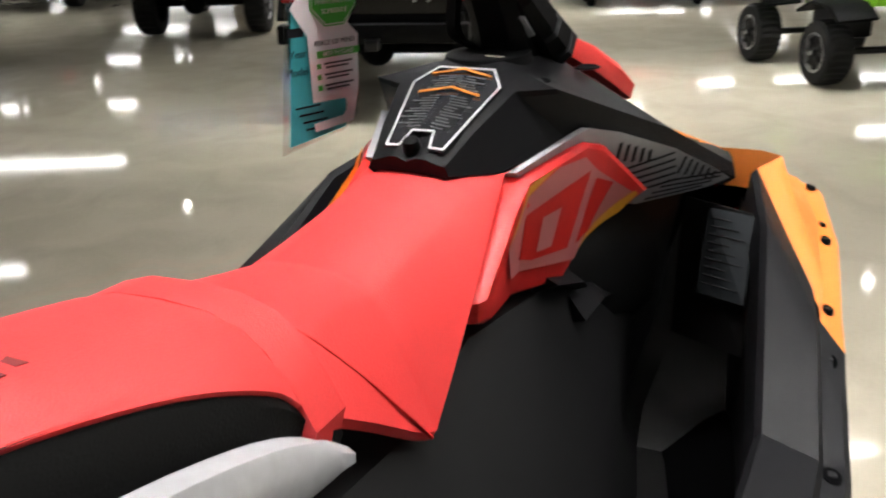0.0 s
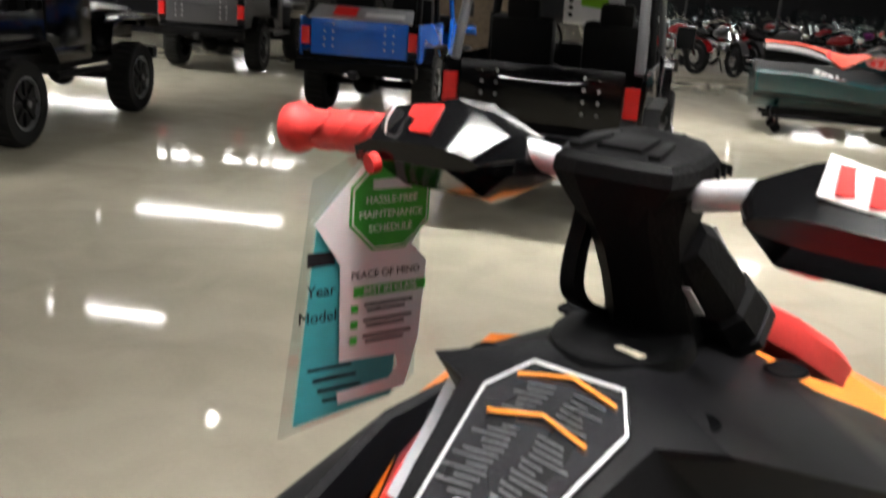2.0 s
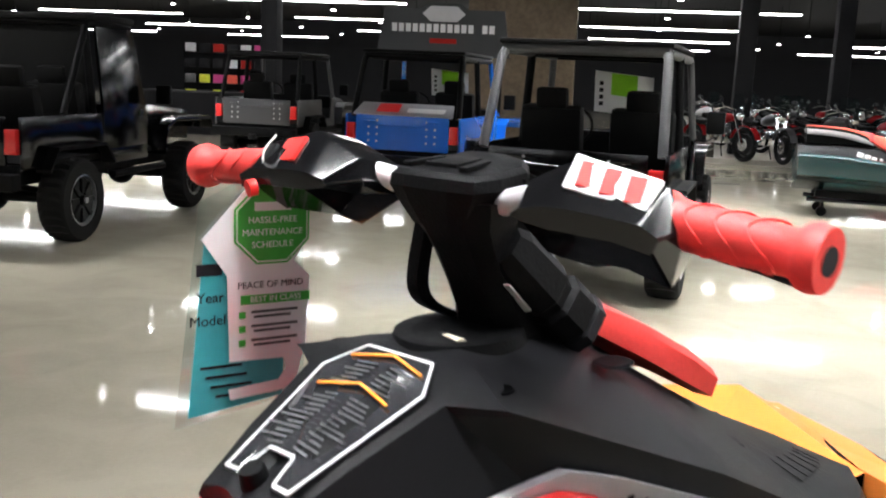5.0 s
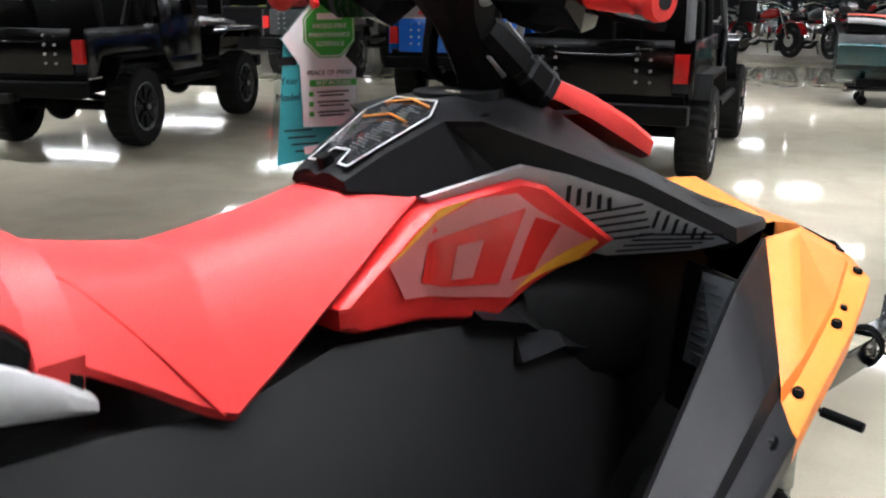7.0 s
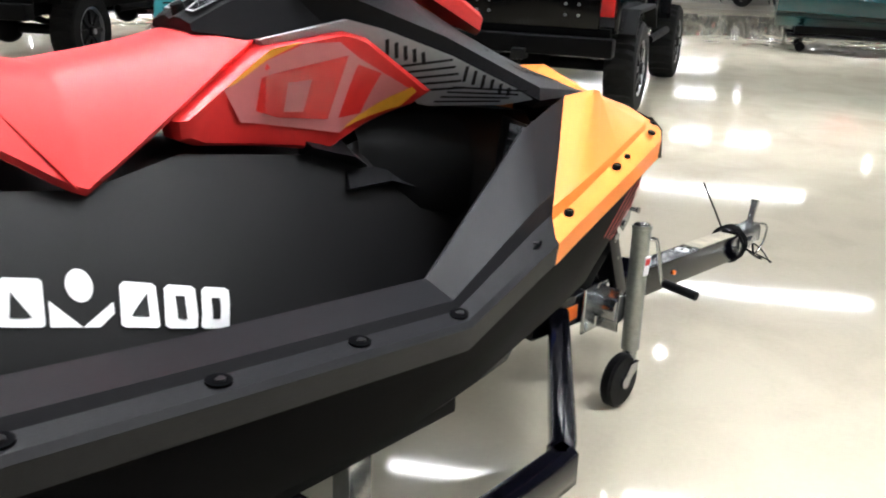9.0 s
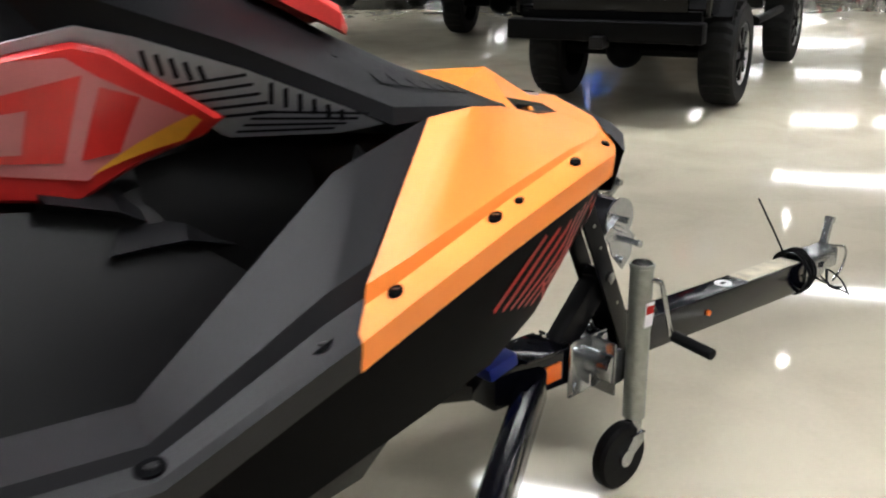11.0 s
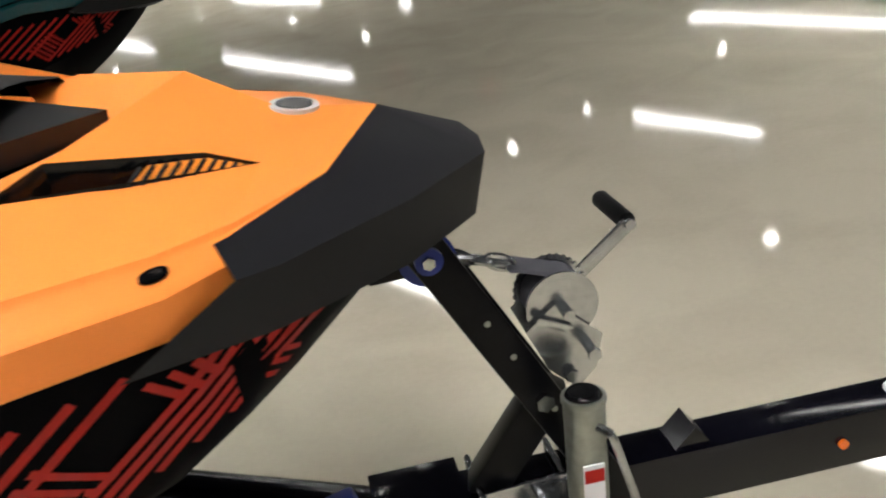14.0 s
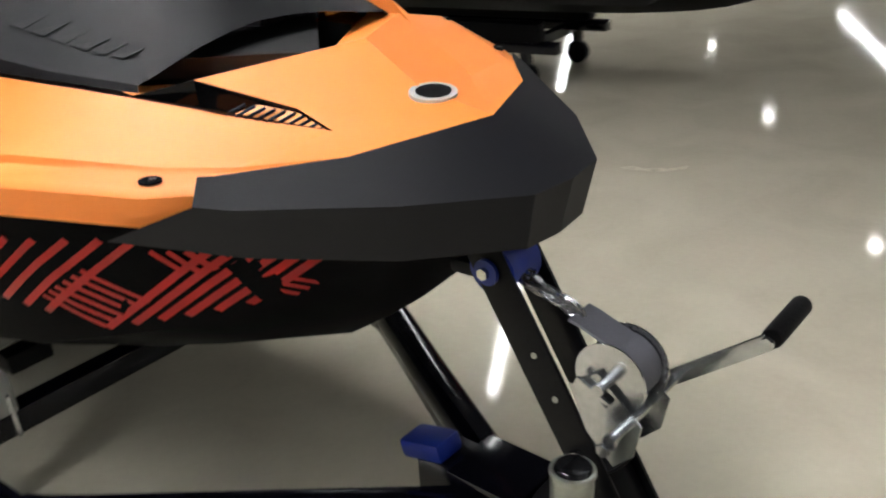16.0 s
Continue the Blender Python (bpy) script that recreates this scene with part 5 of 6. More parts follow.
part("lug", plate([on_tongue(2.74, -0.03), on_tongue(2.80, -0.03), on_tongue(2.775, -0.03, 0.085)], 0.06, way=(0, 1, 0)), M_FRAME, tongue)
for s in (-1, 1):
    line = [Vector(q) for q in curve([(2.32, TY + s * 0.03, 0.295), (2.16, TY * 0.76 + s * 0.134, 0.295), (2.00, TY * 0.51 + s * 0.238, 0.295), (1.74, TY * 0.12 + s * 0.408, 0.295), (1.66, s * 0.450, 0.295), (1.56, s * 0.468, 0.295), (0.60, s * 0.475, 0.295), (-0.60, s * 0.48, 0.295)], 5)]
    secs = []
    for k, p in enumerate(line):
        d = (line[min(k + 1, len(line) - 1)] - line[max(k - 1, 0)]).normalized()
        n = Vector((-d.y, d.x, 0))
        secs.append([tuple(p + n * a + Vector((0, 0, b))) for a, b in ((-0.030, -0.037), (-0.030, 0.037), (-0.022, 0.045), (0.022, 0.045), (0.030, 0.037), (0.030, -0.037), (0.022, -0.045), (-0.022, -0.045))])
    part("frame_side", loft(secs), M_FRAME, trailer, "gloss black bent frame tube", smooth=50)
    bar((-0.30, s * 0.28, 0.475), (1.45, s * 0.28, 0.475), 0.09, 0.04, M_BLACKRUBBER, trailer, "bunk", "black carpeted bunk board")
    for x in (0.0, 1.2):
        bar((x, s * 0.28, 0.255), (x, s * 0.28, 0.455), 0.05, 0.06, M_GALV, trailer, "bunk_bracket")
        part("ubolt", tube([(x - 0.03, s * 0.27, 0.20), (x - 0.03, s * 0.27, 0.30), (x + 0.03, s * 0.27, 0.30), (x + 0.03, s * 0.27, 0.20)], 0.006, 8), M_GALV, trailer)
    wheel(trailer, (0.25, s * 0.72, 0.26), 0.26, 0.16)
    arc = [[(0.25 + 0.34 * math.cos(a), s * 0.62, 0.26 + 0.34 * math.sin(a)), (0.25 + 0.34 * math.cos(a), s * 0.82, 0.26 + 0.34 * math.sin(a)), (0.25 + 0.33 * math.cos(a), s * 0.82, 0.26 + 0.33 * math.sin(a)), (0.25 + 0.33 * math.cos(a), s * 0.62, 0.26 + 0.33 * math.sin(a))] for a in (math.pi * (0.02 + 0.96 * i / 14) for i in range(15))]
    part("mudguard", loft(arc), M_FRAME, trailer)
for x in (0.0, 1.2):
    bar((x, -0.48, 0.23), (x, 0.48, 0.23), 0.06, 0.06, M_FRAME, trailer, "cross_member")
bar((0.25, -0.66, 0.26), (0.25, 0.66, 0.26), 0.05, 0.05, M_FRAME, trailer, "axle_beam")
part("keel_block", box((2.20, 0.02, 0.385), (0.09, 0.06, 0.035), (0, -12, 0)), M_BLUEROLLER, trailer, "blue moulded keel block", bevel=0.008)
part("clamp_plate", box((2.335, TY, 0.373), (0.14, 0.12, 0.010), (0, 3, 0)), M_FRAME, trailer, bevel=0.002)
# mast with roller and winch
MA, MB = (2.640, TY - 0.02, 0.30), (2.395, 0.0, 0.815)
for s in (-1, 1):
    a, b = Vector(MA) + Vector((0, s * 0.036, 0)), Vector(MB) + Vector((0, s * 0.036, 0))
    mp = bar(a, b, 0.008, 0.056, M_MAST, trailer, "mast_plate", "gloss black mast plate with holes")
    for t in (0.28, 0.40, 0.60, 0.72):
        q = a.lerp(b, t)
        part("mast_hole", cyl(q + Vector((0.005, s * 0.0035, 0.0)), q + Vector((0.005, s * 0.0052, 0.0)), 0.0045, n=12), M_ZINC, mp)
mast = bar(MA, Vector(MA).lerp(Vector(MB), 0.45), 0.064, 0.036, M_MAST, trailer, "mast_post")
bar((2.435, TY, 0.350), (2.556, 0.012, 0.525), 0.058, 0.056, M_MAST, trailer, "mast_brace", "gloss black diagonal brace")
for t in (0.44,):
    q = Vector(MA).lerp(Vector(MB), t)
    bolt(q + Vector((0, -0.042, 0)), (0, -1, 0), 0.014, trailer)
roller = part("bow_roller", loft([[(2.405 + r * math.cos(a), y, 0.782 + r * math.sin(a)) for a in (2 * math.pi * i / 22 for i in range(22))] for y, r in ((-0.032, 0.028), (-0.031, 0.038), (-0.015, 0.034), (0.0, 0.032), (0.015, 0.034), (0.031, 0.038), (0.032, 0.028))]), M_BLUEROLLER, trailer, "blue polyurethane bow roller")
for s in (-1, 1):
    part("roller_cap", cyl((2.405, s * 0.0405, 0.785), (2.405, s * 0.046, 0.785), 0.019, n=20), M_BLUEROLLER, roller)
    bolt((2.404, s * 0.046, 0.785), (0, s, 0), 0.009, roller)
bar((2.405, -0.004, 0.772), (2.325, 0.0, 0.770), 0.050, 0.022, M_MAST, trailer, "bow_stop", "black bow stop bar")
W = Vector((2.578, 0.0, 0.662))
winch = part("winch_bracket", plate([(2.520, -0.030, 0.640), (2.565, -0.030, 0.672), (2.628, -0.030, 0.610), (2.615, -0.030, 0.560), (2.585, -0.030, 0.532), (2.545, -0.030, 0.575)], 0.004, way=(0, 1, 0)), M_GALV, trailer, "galvanised winch bracket")
part("winch_bracket", plate([(2.520, 0.045, 0.640), (2.565, 0.045, 0.672), (2.628, 0.045, 0.610), (2.615, 0.045, 0.560), (2.585, 0.045, 0.532), (2.545, 0.045, 0.575)], 0.004, way=(0, 1, 0)), M_GALV, trailer)
for y, r in ((-0.022, 0.052), (0.038, 0.052)):
    fl = part("winch_flange", cyl(W + Vector((0, y, 0)), W + Vector((0, y + 0.003, 0)), r, n=32), M_GALV, winch, "round steel drum flange")
gear = bmesh.new()
for k in range(30):
    a = 2 * math.pi * k / 30
    box(W + Vector((0.0515 * math.cos(a), 0.036, 0.0515 * math.sin(a))), (0.006, 0.004, 0.005), (0, -math.degrees(a), 0), gear)
part("gear_teeth", gear, M_GALV, winch)
part("winch_strap", cyl(W + Vector((0, -0.018, 0)), W + Vector((0, 0.036, 0)), 0.044, n=28), M_STRAP, winch, "grey wound webbing strap")
part("webbing", loft([[(p[0], y, p[1]) for y in (-0.016, 0.034)] + [(p[0] - 0.002, y, p[1] - 0.004) for y in (0.034, -0.016)] for p in ((2.585, 0.706), (2.560, 0.716), (2.530, 0.728), (2.515, 0.732))]), M_STRAP, winch, "grey webbing strap")
part("strap_hook", tube(curve([(2.520, 0.008, 0.730), (2.490, 0.004, 0.742), (2.465, 0.0, 0.752), (2.440, -0.008, 0.764), (2.428, 0.004, 0.772), (2.445, 0.012, 0.768)], 5), 0.0065, 8), M_GALV, winch, "galvanised strap hook")
for k in range(3):
    x = 2.505 - 0.028 * k
    ring = [(x + 0.020 * math.cos(a), 0.004 + (0.011 * math.sin(a) if k % 2 else 0), 0.738 + 0.010 * k + (0 if k % 2 else 0.011 * math.sin(a)) - 0.4 * 0.02 * math.cos(a)) for a in (2 * math.pi * i / 14 for i in range(15))]
    part("chain_link", tube(ring, 0.004, 6), M_GALV, winch)
part("winch_axle", cyl(W + Vector((0, -0.052, 0)), W + Vector((0, 0.060, 0)), 0.008, n=10), M_GALV, winch)
part("winch_shaft", cyl((2.603, -0.060, 0.602), (2.606, 0.115, 0.606), 0.0075, n=10), M_GALV, winch)
part("ratchet_pawl", box((2.560, -0.036, 0.645), (0.055, 0.005, 0.012), (0, 30, 0)), M_GALV, winch, bevel=0.002)
for at in ((2.603, -0.060, 0.602), (2.575, -0.034, 0.560)):
    bolt(at, (0, -1, 0), 0.010, winch)
arm = bar((2.600, 0.110, 0.602), (2.732, 0.112, 0.698), 0.006, 0.024, M_GALV, winch, "crank_arm", "flat galvanised crank arm")
part("crank_grip", cyl((2.732, 0.118, 0.698), (2.730, 0.228, 0.697), 0.0145, n=18), M_BLACKRUBBER, winch, "black ribbed crank grip", bevel=0.004)
bolt((2.732, 0.109, 0.698), (0, -1, 0), 0.009, winch)
# jack with swivel bracket and wheel
jack = part("jack_tube", cyl((2.546, -0.116, 0.175), (2.569, -0.102, 0.560), 0.0285, n=24), M_ZINC, trailer, "zinc-plated jack tube")
part("jack_cap", cyl((2.569, -0.102, 0.560), (2.5697, -0.1015, 0.570), 0.031, n=24), M_ZINC, jack, bevel=0.003)
part("cap_plug", cyl((2.5697, -0.1015, 0.569), (2.5702, -0.1012, 0.576), 0.027, 0.022, n=24), M_GLOSSBLACK, jack, "black plastic cap plug", bevel=0.002)
part("jack_inner", cyl((2.540, -0.119, 0.105), (2.546, -0.116, 0.176), 0.022, n=20), M_GALV, jack)
part("jack_label", box((2.5615, -0.1352, 0.449), (0.030, 0.003, 0.062), (2, 3, 0)), M_WHITETAG, jack, "white and red jack label")
part("jack_label_band", box((2.5625, -0.1358, 0.462), (0.028, 0.003, 0.022), (2, 3, 0)), M_REDDECAL, jack)
fork = bmesh.new()
for y in (-0.145, -0.093):
    plate([(2.555, y, 0.135), (2.515, y, 0.135), (2.475, y, 0.09), (2.482, y, 0.072), (2.50, y, 0.075), (2.555, y, 0.11)], 0.003, way=(0, 1, 0), bm=fork)
box((2.535, -0.118, 0.136), (0.05, 0.055, 0.004), (0, 0, 0), fork)
part("caster_fork", fork, M_GALV, jack, "galvanised caster fork")
jw = part("jack_wheel", loft([[(2.49 + r * math.cos(a), y, 0.087 + r * math.sin(a)) for a in (2 * math.pi * i / 30 for i in range(30))] for y, r in ((-0.138, 0.05), (-0.138, 0.078), (-0.130, 0.087), (-0.108, 0.087), (-0.100, 0.078), (-0.100, 0.05))]), M_BLACKRUBBER, jack, "black rubber jockey wheel")
part("wheel_hub", cyl((2.49, -0.148, 0.087), (2.49, -0.088, 0.087), 0.022, n=16), M_GALV, jw)
brk = part("jack_bracket", box((2.500, -0.052, 0.305), (0.006, 0.075, 0.14)), M_GALV, trailer, "galvanised swivel bracket", bevel=0.002)
part("bracket_plate", box((2.490, -0.008, 0.300), (0.14, 0.006, 0.15)), M_GALV, brk, bevel=0.002)
part("bracket_drum", cyl((2.52, -0.012, 0.305), (2.52, -0.085, 0.305), 0.045, n=24), M_GALV, brk, bevel=0.004)
for x, z in ((2.44, 0.35), (2.44, 0.25), (2.54, 0.36), (2.54, 0.25)):
    bolt((x, -0.011, z), (0, -1, 0), 0.011, brk)
for x in (2.425, 2.555):
    z = 0.313 - 0.056 * (x - 2.4)
    part("ubolt", tube([(x, -0.012, z - 0.075), (x, -0.012, z + 0.06), (x, TY + 0.052, z + 0.06), (x, TY + 0.052, z - 0.075)], 0.0055, 8), M_GALV, trailer, "galvanised U-bolt")
part("pull_pin", tube(curve([(2.555, -0.075, 0.335), (2.580, -0.085, 0.350), (2.600, -0.090, 0.335), (2.600, -0.092, 0.290)], 4), 0.007, 8), M_GALV, brk, "bent pull pin")
crank = part("jack_crank", tube(curve([(2.575, -0.125, 0.532), (2.585, -0.140, 0.530), (2.592, -0.148, 0.515), (2.615, -0.160, 0.400), (2.618, -0.165, 0.388)], 4), 0.0062, 8), M_GALV, trailer, "bent galvanised jack crank")
part("crank_grip", cyl((2.617, -0.170, 0.388), (2.613, -0.285, 0.378), 0.0145, n=18), M_BLACKRUBBER, crank, "black jack crank grip", bevel=0.004)
# coupler with lever, wiring and chain
cpl = part("coupler", loft([[(x, TY + y * w, z0 + zz * h) for y, zz in ((-1, -1), (-1, 0.5), (-0.7, 1), (0.7, 1), (1, 0.5), (1, -1))] for x, w, h, z0 in ((3.56, 0.044, 0.045, 0.262), (3.66, 0.042, 0.042, 0.262), (3.70, 0.036, 0.034, 0.268), (3.76, 0.040, 0.034, 0.268), (3.79, 0.026, 0.026, 0.265))]), M_GALV, trailer, "galvanised ball coupler")
lev = part("coupler_lever", box((3.745, TY, 0.335), (0.022, 0.024, 0.10), (0, 16, 0)), M_GALV, cpl, "upright coupler lever", bevel=0.004)
part("lever_end", box((3.762, TY, 0.385), (0.026, 0.028, 0.02), (0, 16, 0)), M_GALV, lev, bevel=0.003)
for x in (3.60, 3.66):
    for s in (-1, 1):
        bolt((x, TY + s * 0.043, 0.262), (0, s, 0), 0.011, cpl)
random.seed(9)
for k in range(6):
    x = 3.545 + 0.012 * (k % 3)
    r = 0.062 + 0.006 * random.random()
    ring = [(x + 0.012 * math.sin(2 * a + k), TY + r * math.cos(a), 0.255 + (r + 0.004) * math.sin(a)) for a in (2 * math.pi * i / 22 for i in range(23))]
    part("wiring_loop", tube(ring, 0.0055, 6), M_BLACKRUBBER, trailer, "black coiled trailer wiring")
part("wire_end", tube([(3.535, TY + 0.02, 0.300), (3.505, TY + 0.05, 0.385), (3.464, 0.134, 0.500)], 0.0035, 6), M_BLACKRUBBER, trailer, "black cable tie end standing up")
for dx, dy in ((0.0, -0.06), (0.03, 0.02)):
    part("hanging_wire", tube(curve([(3.60, TY - 0.05, 0.235), (3.66 + dx, TY - 0.07 + dy, 0.19), (3.72 + dx, TY - 0.05 + dy, 0.165), (3.76, TY + dy, 0.19), (3.72, TY - 0.03, 0.225), (3.68, TY - 0.06, 0.19), (3.71 + dx, TY - 0.08, 0.17)], 5), 0.0032, 6), M_BLACKRUBBER, trailer, "black hanging wire")
part("safety_cable", tube(curve([(3.72, TY - 0.03, 0.31), (3.79, TY - 0.05, 0.29), (3.81, TY - 0.04, 0.22), (3.77, TY - 0.03, 0.17)], 5), 0.0045, 6), M_GALV, trailer)


# ---------------------------------------------------------------- other watercraft nearby
def recolour(ob, table):
    for o in ob.children_recursive:
        kind = o.name.split(".")[0]
        if kind in table:
            o.data = o.data.copy()
            o.data.materials[0] = table[kind]
    return ob


def stand(at, turn):
    """A low steel dolly with four casters and two cradles."""
    d = thing("dolly", "black steel dolly on small caster wheels", "dolly", "watercraft dollies")
    for y in (-0.28, 0.28):
        part("beam", box((0.8, y, 0.22), (1.9, 0.06, 0.06)), M_FRAME, d, bevel=0.006)
        for x in (0.05, 1.55):
            part("leg", box((x, y, 0.17), (0.05, 0.05, 0.08)), M_FRAME, d)
            part("caster", cyl((x, y - 0.02, 0.065), (x, y + 0.02, 0.065), 0.065, n=20), M_BLACKRUBBER, d)
        part("cradle", box((0.8, y, 0.30), (1.7, 0.09, 0.10)), M_BLACKRUBBER, d, bevel=0.01)
    for x in (0.05, 1.55):
        part("cross_beam", box((x, 0, 0.22), (0.06, 0.56, 0.05)), M_FRAME, d)
    d.matrix_basis = pose(*at, 0, 0, 0, turn)


side_craft = copy_thing(craft, pose(-0.62, 3.30, -0.09, 0, 0, 4))
recolour(side_craft, {"bow_panel": M_TEALHULL, "nose_panel": M_TEALHULL, "seat": M_BLACKVINYL})
tagged(side_craft, "teal, black and red personal watercraft on a dolly", "watercraft", "watercraft on show")
stand((-1.35, 3.25), 4)
far_craft = copy_thing(craft, pose(13.5, 3.70, -0.12, 0, 0, -66))
recolour(far_craft, {"hull": M_TEALHULL, "gunwale": M_TEALHULL, "bow_panel": M_TEALHULL, "nose_panel": M_TEALHULL, "console": M_DECK, "seat": M_CORAL, "hexagon_panel": M_TEALHULL})
tagged(far_craft, "teal personal watercraft with coral red seat on a dolly", "watercraft", "watercraft on show")
stand((13.5, 3.70), -66)

# lime green quad bike
quad = thing("quad_bike", "lime green and black sport quad bike", "quad bike")
for x in (0, 1.25):
    for y in (-0.42, 0.42):
        wheel(quad, (x, y, 0.27), 0.27, 0.22)
    part("axle", cyl((x, -0.4, 0.27), (x, 0.4, 0.27), 0.03), M_RIM, quad)
part("body", loft([[(x, w * a, z + h * b) for a, b in ((-1, -1), (-1, 0.4), (-0.6, 1), (0.6, 1), (1, 0.4), (1, -1))] for x, w, h, z in ((-0.3, 0.22, 0.06, 0.72), (0.2, 0.16, 0.10, 0.70), (0.7, 0.16, 0.14, 0.74), (1.2, 0.24, 0.10, 0.74), (1.55, 0.16, 0.05, 0.68))]), M_LIME, quad, "lime green plastic body")
for x in (0, 1.25):
    for s in (-1, 1):
        part("fender", loft([[(x + dx, s * 0.2, 0.60 + dz), (x + dx, s * 0.54, 0.58 + dz), (x + dx, s * 0.54, 0.56 + dz), (x + dx, s * 0.2, 0.58 + dz)] for dx, dz in ((-0.34, -0.02), (-0.2, 0.08), (0.1, 0.10), (0.34, 0.0))]), M_BLACKRUBBER, quad)
part("saddle", box((0.15, 0, 0.84), (0.75, 0.26, 0.09)), M_BLACKVINYL, quad, bevel=0.03)
part("handlebar", tube(curve([(0.72, -0.42, 1.06), (0.80, -0.2, 1.03), (0.86, 0, 0.98), (0.80, 0.2, 1.03), (0.72, 0.42, 1.06)], 4), 0.016), M_RIM, quad)
part("engine", box((0.55, 0, 0.47), (0.5, 0.30, 0.30)), M_RIM, quad, bevel=0.04)
part("front_bumper", tube([(1.55, -0.25, 0.40), (1.72, -0.2, 0.55), (1.72, 0.2, 0.55), (1.55, 0.25, 0.40)], 0.022), M_CHROME, quad)
quad.matrix_basis = pose(8.55, -0.35, 0, 0, 0, 33)


# ---------------------------------------------------------------- motorcycles on their platform
setting("platform", box(hall(34, -14.5, 0.06), (25, 26, 0.12), (0, 0, 30)), M_PLINTH, "low platform with pale top under the motorcycles", "platform", bevel=0.01)


def motorcycle(paint, label):
    b = thing("motorcycle", label, "motorcycle", "motorcycles on the platform")
    for x, r in ((0, 0.30), (1.6, 0.32)):
        ring = [(x + r * math.cos(a), 0, 0.34 + r * math.sin(a)) for a in (2 * math.pi * i / 24 for i in range(25))]
        part("tyre", tube(ring, 0.055, 8), M_TYRE, b)
        part("rim", cyl((x, -0.03, 0.34), (x, 0.03, 0.34), r * 0.72, n=20), M_RIM, b)
        part("brake_disc", cyl((x, -0.07, 0.34), (x, -0.062, 0.34), 0.14, n=20), M_CHROME, b)
        arc = [[(x + (r + 0.09) * math.cos(a), y, 0.34 + (r + 0.09) * math.sin(a)) for y in (-0.08, 0.08)] + [(x + (r + 0.075) * math.cos(a), y, 0.34 + (r + 0.075) * math.sin(a)) for y in (0.08, -0.08)] for a in (math.pi * (0.1 + 0.8 * i / 10) for i in range(11))]
        part("fender", loft(arc), paint, b)
    part("tank", loft([[(x, w * math.cos(a), z + h * math.sin(a)) for a in (2 * math.pi * i / 12 for i in range(12))] for x, w, h, z in ((0.62, 0.05, 0.05, 0.80), (0.75, 0.13, 0.10, 0.84), (1.0, 0.16, 0.13, 0.88), (1.2, 0.08, 0.08, 0.90))]), paint, b)
    part("saddle", loft([[(x, w * a, z + h * c) for a, c in ((-1, -1), (-1, 0.5), (-0.5, 1), (0.5, 1), (1, 0.5), (1, -1))] for x, w, h, z in ((-0.1, 0.12, 0.05, 0.84), (0.25, 0.17, 0.06, 0.76), (0.6, 0.12, 0.05, 0.78))]), M_BLACKVINYL, b)
    part("engine", box((0.78, 0, 0.50), (0.50, 0.30, 0.36)), M_CHROME, b, "chromed twin engine", bevel=0.05)
    for y in (-0.09, 0.09):
        part("fork_leg", cyl((1.6, y, 0.36), (1.28, y, 1.02), 0.026, n=10), M_CHROME, b)
    part("exhaust", tube([(0.85, -0.18, 0.42), (0.6, -0.2, 0.28), (-0.3, -0.22, 0.30)], 0.045, 10), M_CHROME, b)
    part("handlebar", tube([(1.0, -0.42, 1.06), (1.20, -0.25, 1.13), (1.27, 0, 1.06), (1.20, 0.25, 1.13), (1.0, 0.42, 1.06)], 0.016, 8), M_CHROME, b)
    bm = bmesh.new()
    bmesh.ops.create_uvsphere(bm, u_segments=12, v_segments=8, radius=0.10, matrix=pose(1.40, 0, 0.95))
    part("headlamp", bm, M_CHROME, b)
    for s in (-1, 1):
        part("mirror", cyl((1.17, s * 0.36, 1.26), (1.16, s * 0.36, 1.26), 0.05, n=10), M_CHROME, b)
        part("mirror_stem", cyl((1.18, s * 0.27, 1.12), (1.165, s * 0.36, 1.25), 0.008, n=6), M_CHROME, b)
    part("windscreen", plate([(1.38, -0.20, 1.05), (1.38, 0.20, 1.05), (1.28, 0.15, 1.42), (1.28, -0.15, 1.42)], 0.006), M_SLEEVE, b)
    part("side_stand", cyl((0.7, 0.12, 0.4), (0.62, 0.28, 0.0), 0.014, n=8), M_RIM, b)
    return b


random.seed(12)
kinds = [motorcycle(m, lab) for m, lab in ((M_JBLACK, "black cruiser motorcycle with chromed engine"), (M_BIKERED, "dark red cruiser motorcycle with chromed engine"), (M_BIKEPURPLE, "purple touring motorcycle with chromed engine"), (M_WHITE, "white touring motorcycle with chromed engine"), (M_JGREY, "grey cruiser motorcycle with chromed engine"))]
used = set()
for r, u in enumerate((22.6, 25.2, 28.0, 31.5)):
    for k in range(13):
        v = -2.6 - 1.15 * k - 0.5 * (r % 2)
        i = random.choice((0, 0, 1, 2, 3, 4, 0, 1))
        m = Matrix.Translation(hall(u + random.uniform(-0.2, 0.2), v, 0.12)) @ pose(0, 0, 0, 0, 0, 30 + 180 + random.uniform(20, 50))
        if i in used:
            copy_thing(kinds[i], m)
        else:
            kinds[i].matrix_basis = m
            used.add(i)

# ---------------------------------------------------------------- pillars, sign, displays
for n, (x, y) in enumerate(((22.0, 8.5), (25.0, 7.3), (15.1, 17.2), (9.5, 24.0), (-3.0, 14.0))):
    tagged(part("pillar", box((x, y, 2.5), (0.40, 0.40, 5.0), (0, 0, 30)), M_PILLAR, bevel=0.01), "dark painted square steel pillar", "pillar", kind="structure")
sign = thing("banner_stand", "dark grey trapezoid banner on two posts", "banner")
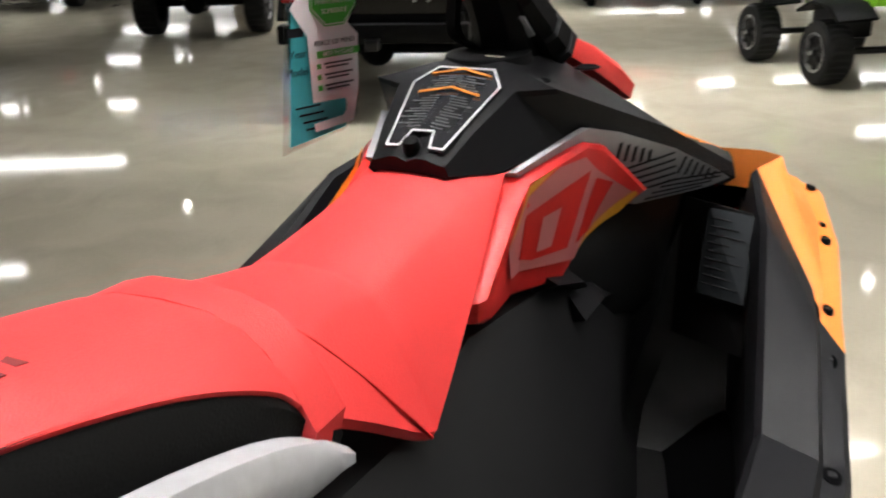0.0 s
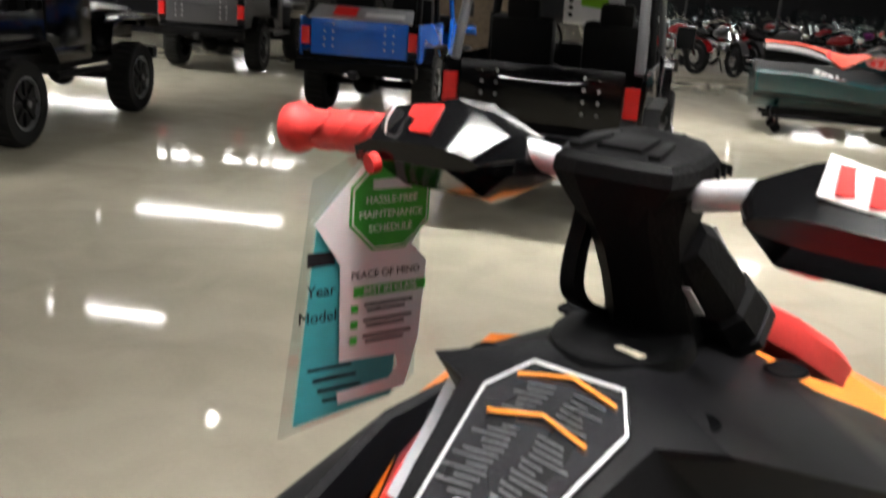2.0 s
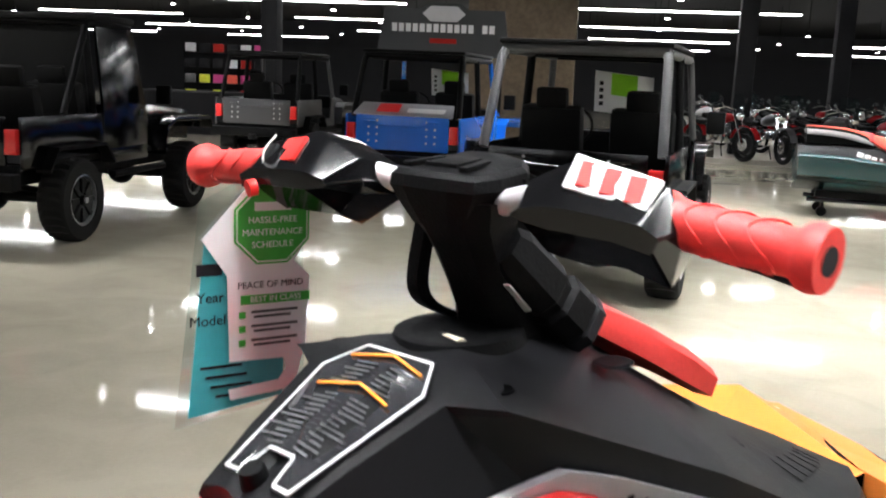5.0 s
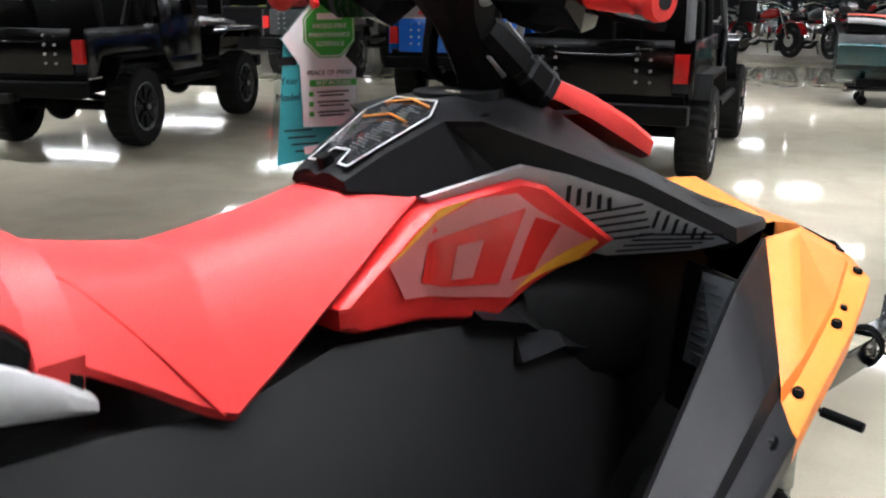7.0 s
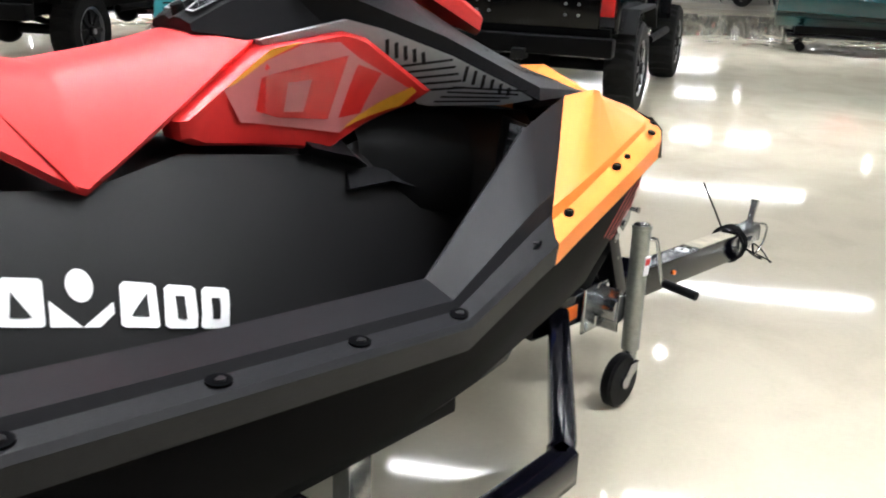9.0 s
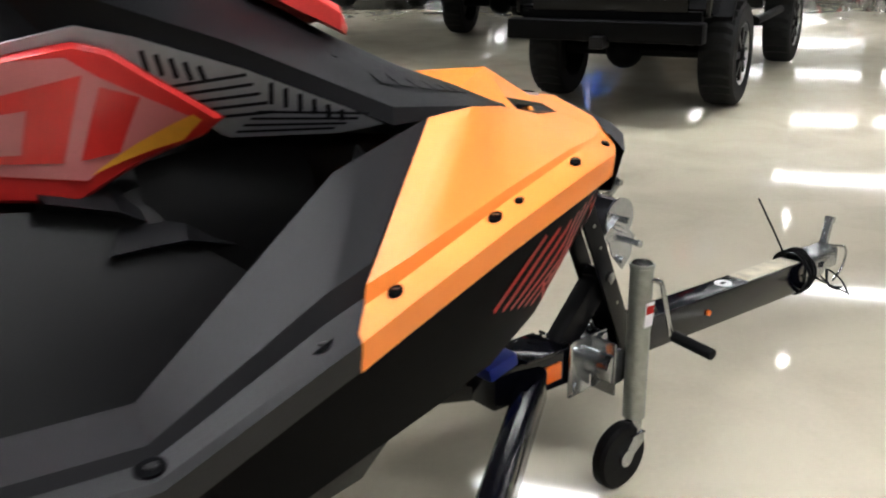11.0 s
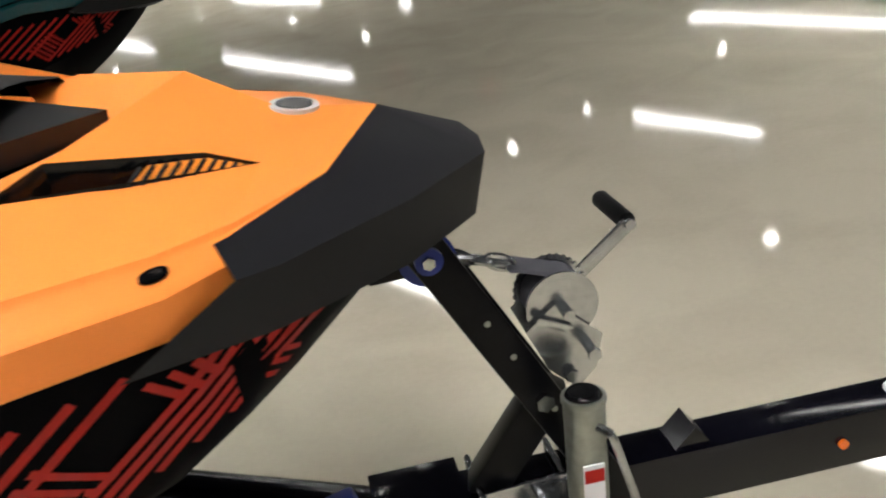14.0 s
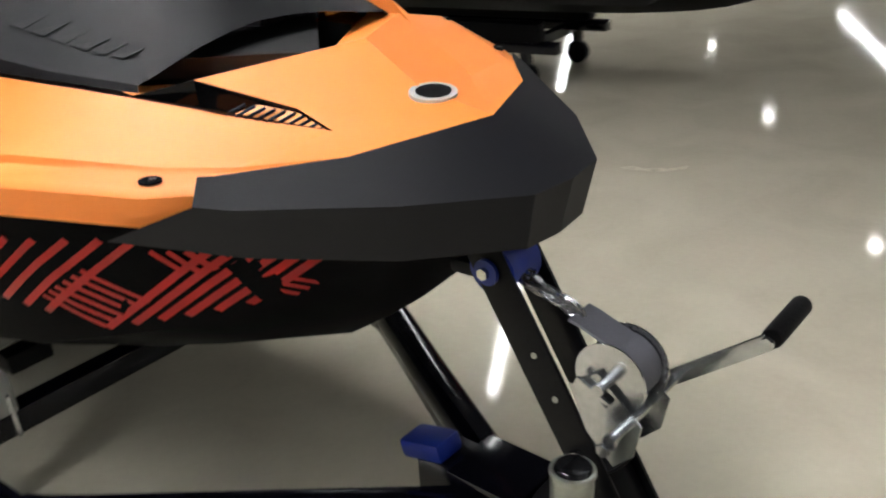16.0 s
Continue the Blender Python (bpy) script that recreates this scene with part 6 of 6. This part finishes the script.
part("panel", plate([(0, -1.25, 2.0), (0, 1.25, 2.0), (0, 1.12, 2.85), (0, 0.45, 2.85), (0, 0.30, 2.95), (0, -0.30, 2.95), (0, -0.45, 2.85), (0, -1.12, 2.85)], 0.06), M_BANNER, sign)
for k in range(15):
    if k != 12:
        part("marking_block", box((-0.034, 0.92 - 0.13 * k, 2.50), (0.008, 0.095, 0.15)), M_WHITETAG, sign, "white painted block")
part("emblem_shape", plate([(-0.04, 0.40, 2.76), (-0.04, 0.25, 2.90), (-0.04, -0.25, 2.90), (-0.04, -0.40, 2.76), (-0.04, -0.25, 2.62), (-0.04, 0.25, 2.62)], 0.006), M_SILVER, sign, "grey hexagonal emblem shape")
part("print_bar", box((-0.036, 0, 2.27), (0.008, 0.50, 0.09)), M_REDDECAL, sign)
for y in (-1.1, 1.1):
    part("post", box((0.0, y, 1.0), (0.06, 0.06, 2.02)), M_PILLAR, sign)
sign.matrix_basis = pose(14.1, 11.0, 0, 0, 0, 34)
part_wall = tagged(part("partition", box((19.2, 12.9, 2.4), (0.3, 2.6, 4.8), (0, 0, 30)), M_STONE, bevel=0.02), "brown stone-textured partition wall", "partition", kind="structure")

shelf = thing("display_rack", "tall rack with bright folded goods", "display rack", "display racks")
part("frame", box((0.22, 0, 1.15), (0.05, 2.4, 2.3)), M_PILLAR, shelf)
random.seed(21)
for k in range(5):
    part("shelf_board", box((0, 0, 0.25 + 0.45 * k), (0.45, 2.4, 0.03)), M_PILLAR, shelf)
    for q in range(6):
        part("folded_shirt", box((-0.02, -1.0 + 0.4 * q, 0.25 + 0.45 * k + 0.14), (0.34, 0.30, 0.24 + 0.02 * random.random())), random.choice((M_NEON, M_MAGENTA, M_REDDECAL, M_PILLAR, M_JGREY, M_CORAL, M_PILLAR, M_WHITETAG, M_JGREY, M_PILLAR)), shelf, bevel=0.02)
shelf.matrix_basis = pose(18.0, 22.9, 0, 0, 0, 55)
for x, y, t in ((10.5, 27.5, 65),):
    copy_thing(shelf, pose(x, y, 0, 0, 0, t))
counter = thing("counter", "dark service counter with a flat top", "counter")
part("body", box((0, 0, 0.5), (0.7, 3.0, 1.0)), M_PILLAR, counter, bevel=0.01)
part("top", box((0, 0, 1.02), (0.8, 3.1, 0.04)), M_DARKWALL, counter, bevel=0.008)
counter.matrix_basis = pose(14.5, 18.8, 0, 0, 0, 40)
pot = thing("potted_plant", "green bushy plant in a black pot", "plant")
part("pot", cyl((0, 0, 0), (0, 0, 0.42), 0.20, 0.26, n=24), M_GLOSSBLACK, pot)
leaf = bmesh.new()
random.seed(5)
for k in range(220):
    a, h, o = random.uniform(0, 6.28), random.uniform(0.0, 0.7), random.uniform(0.05, 0.34)
    m = pose(o * math.cos(a), o * math.sin(a), 0.45 + h, random.uniform(-50, 50), random.uniform(-50, 50), math.degrees(a))
    pts = [m @ Vector(p) for p in ((0, 0, 0), (0.06, 0.025, 0.015), (0.15, 0, 0), (0.06, -0.025, 0.015))]
    leaf.faces.new([leaf.verts.new(p) for p in pts])
foliage = tagged(part("foliage", leaf, M_LEAF, pot), kind="stuff")
part("stem", cyl((0, 0, 0.4), (0, 0, 0.9), 0.02, 0.01, n=8), M_STONE, pot)
pot.matrix_basis = pose(1.15, 11.4, 0)

# torn strip of paper lying on the floor ahead of the bow
scrap = thing("paper_scrap", "crumpled pale strip of paper on polished floor", "litter")
rows = []
for x, y, h in curve([(1.285, 2.220, 0.004), (1.33, 2.222, 0.012), (1.38, 2.236, 0.006), (1.425, 2.242, 0.014), (1.47, 2.270, 0.007), (1.518, 2.322, 0.012)], 4):
    rows.append([(x, y - 0.012, 0.002), (x, y - 0.006, h), (x, y + 0.008, h * 0.8), (x, y + 0.014, 0.002)])
part("paper_strip", loft(rows), M_PAPER, scrap)
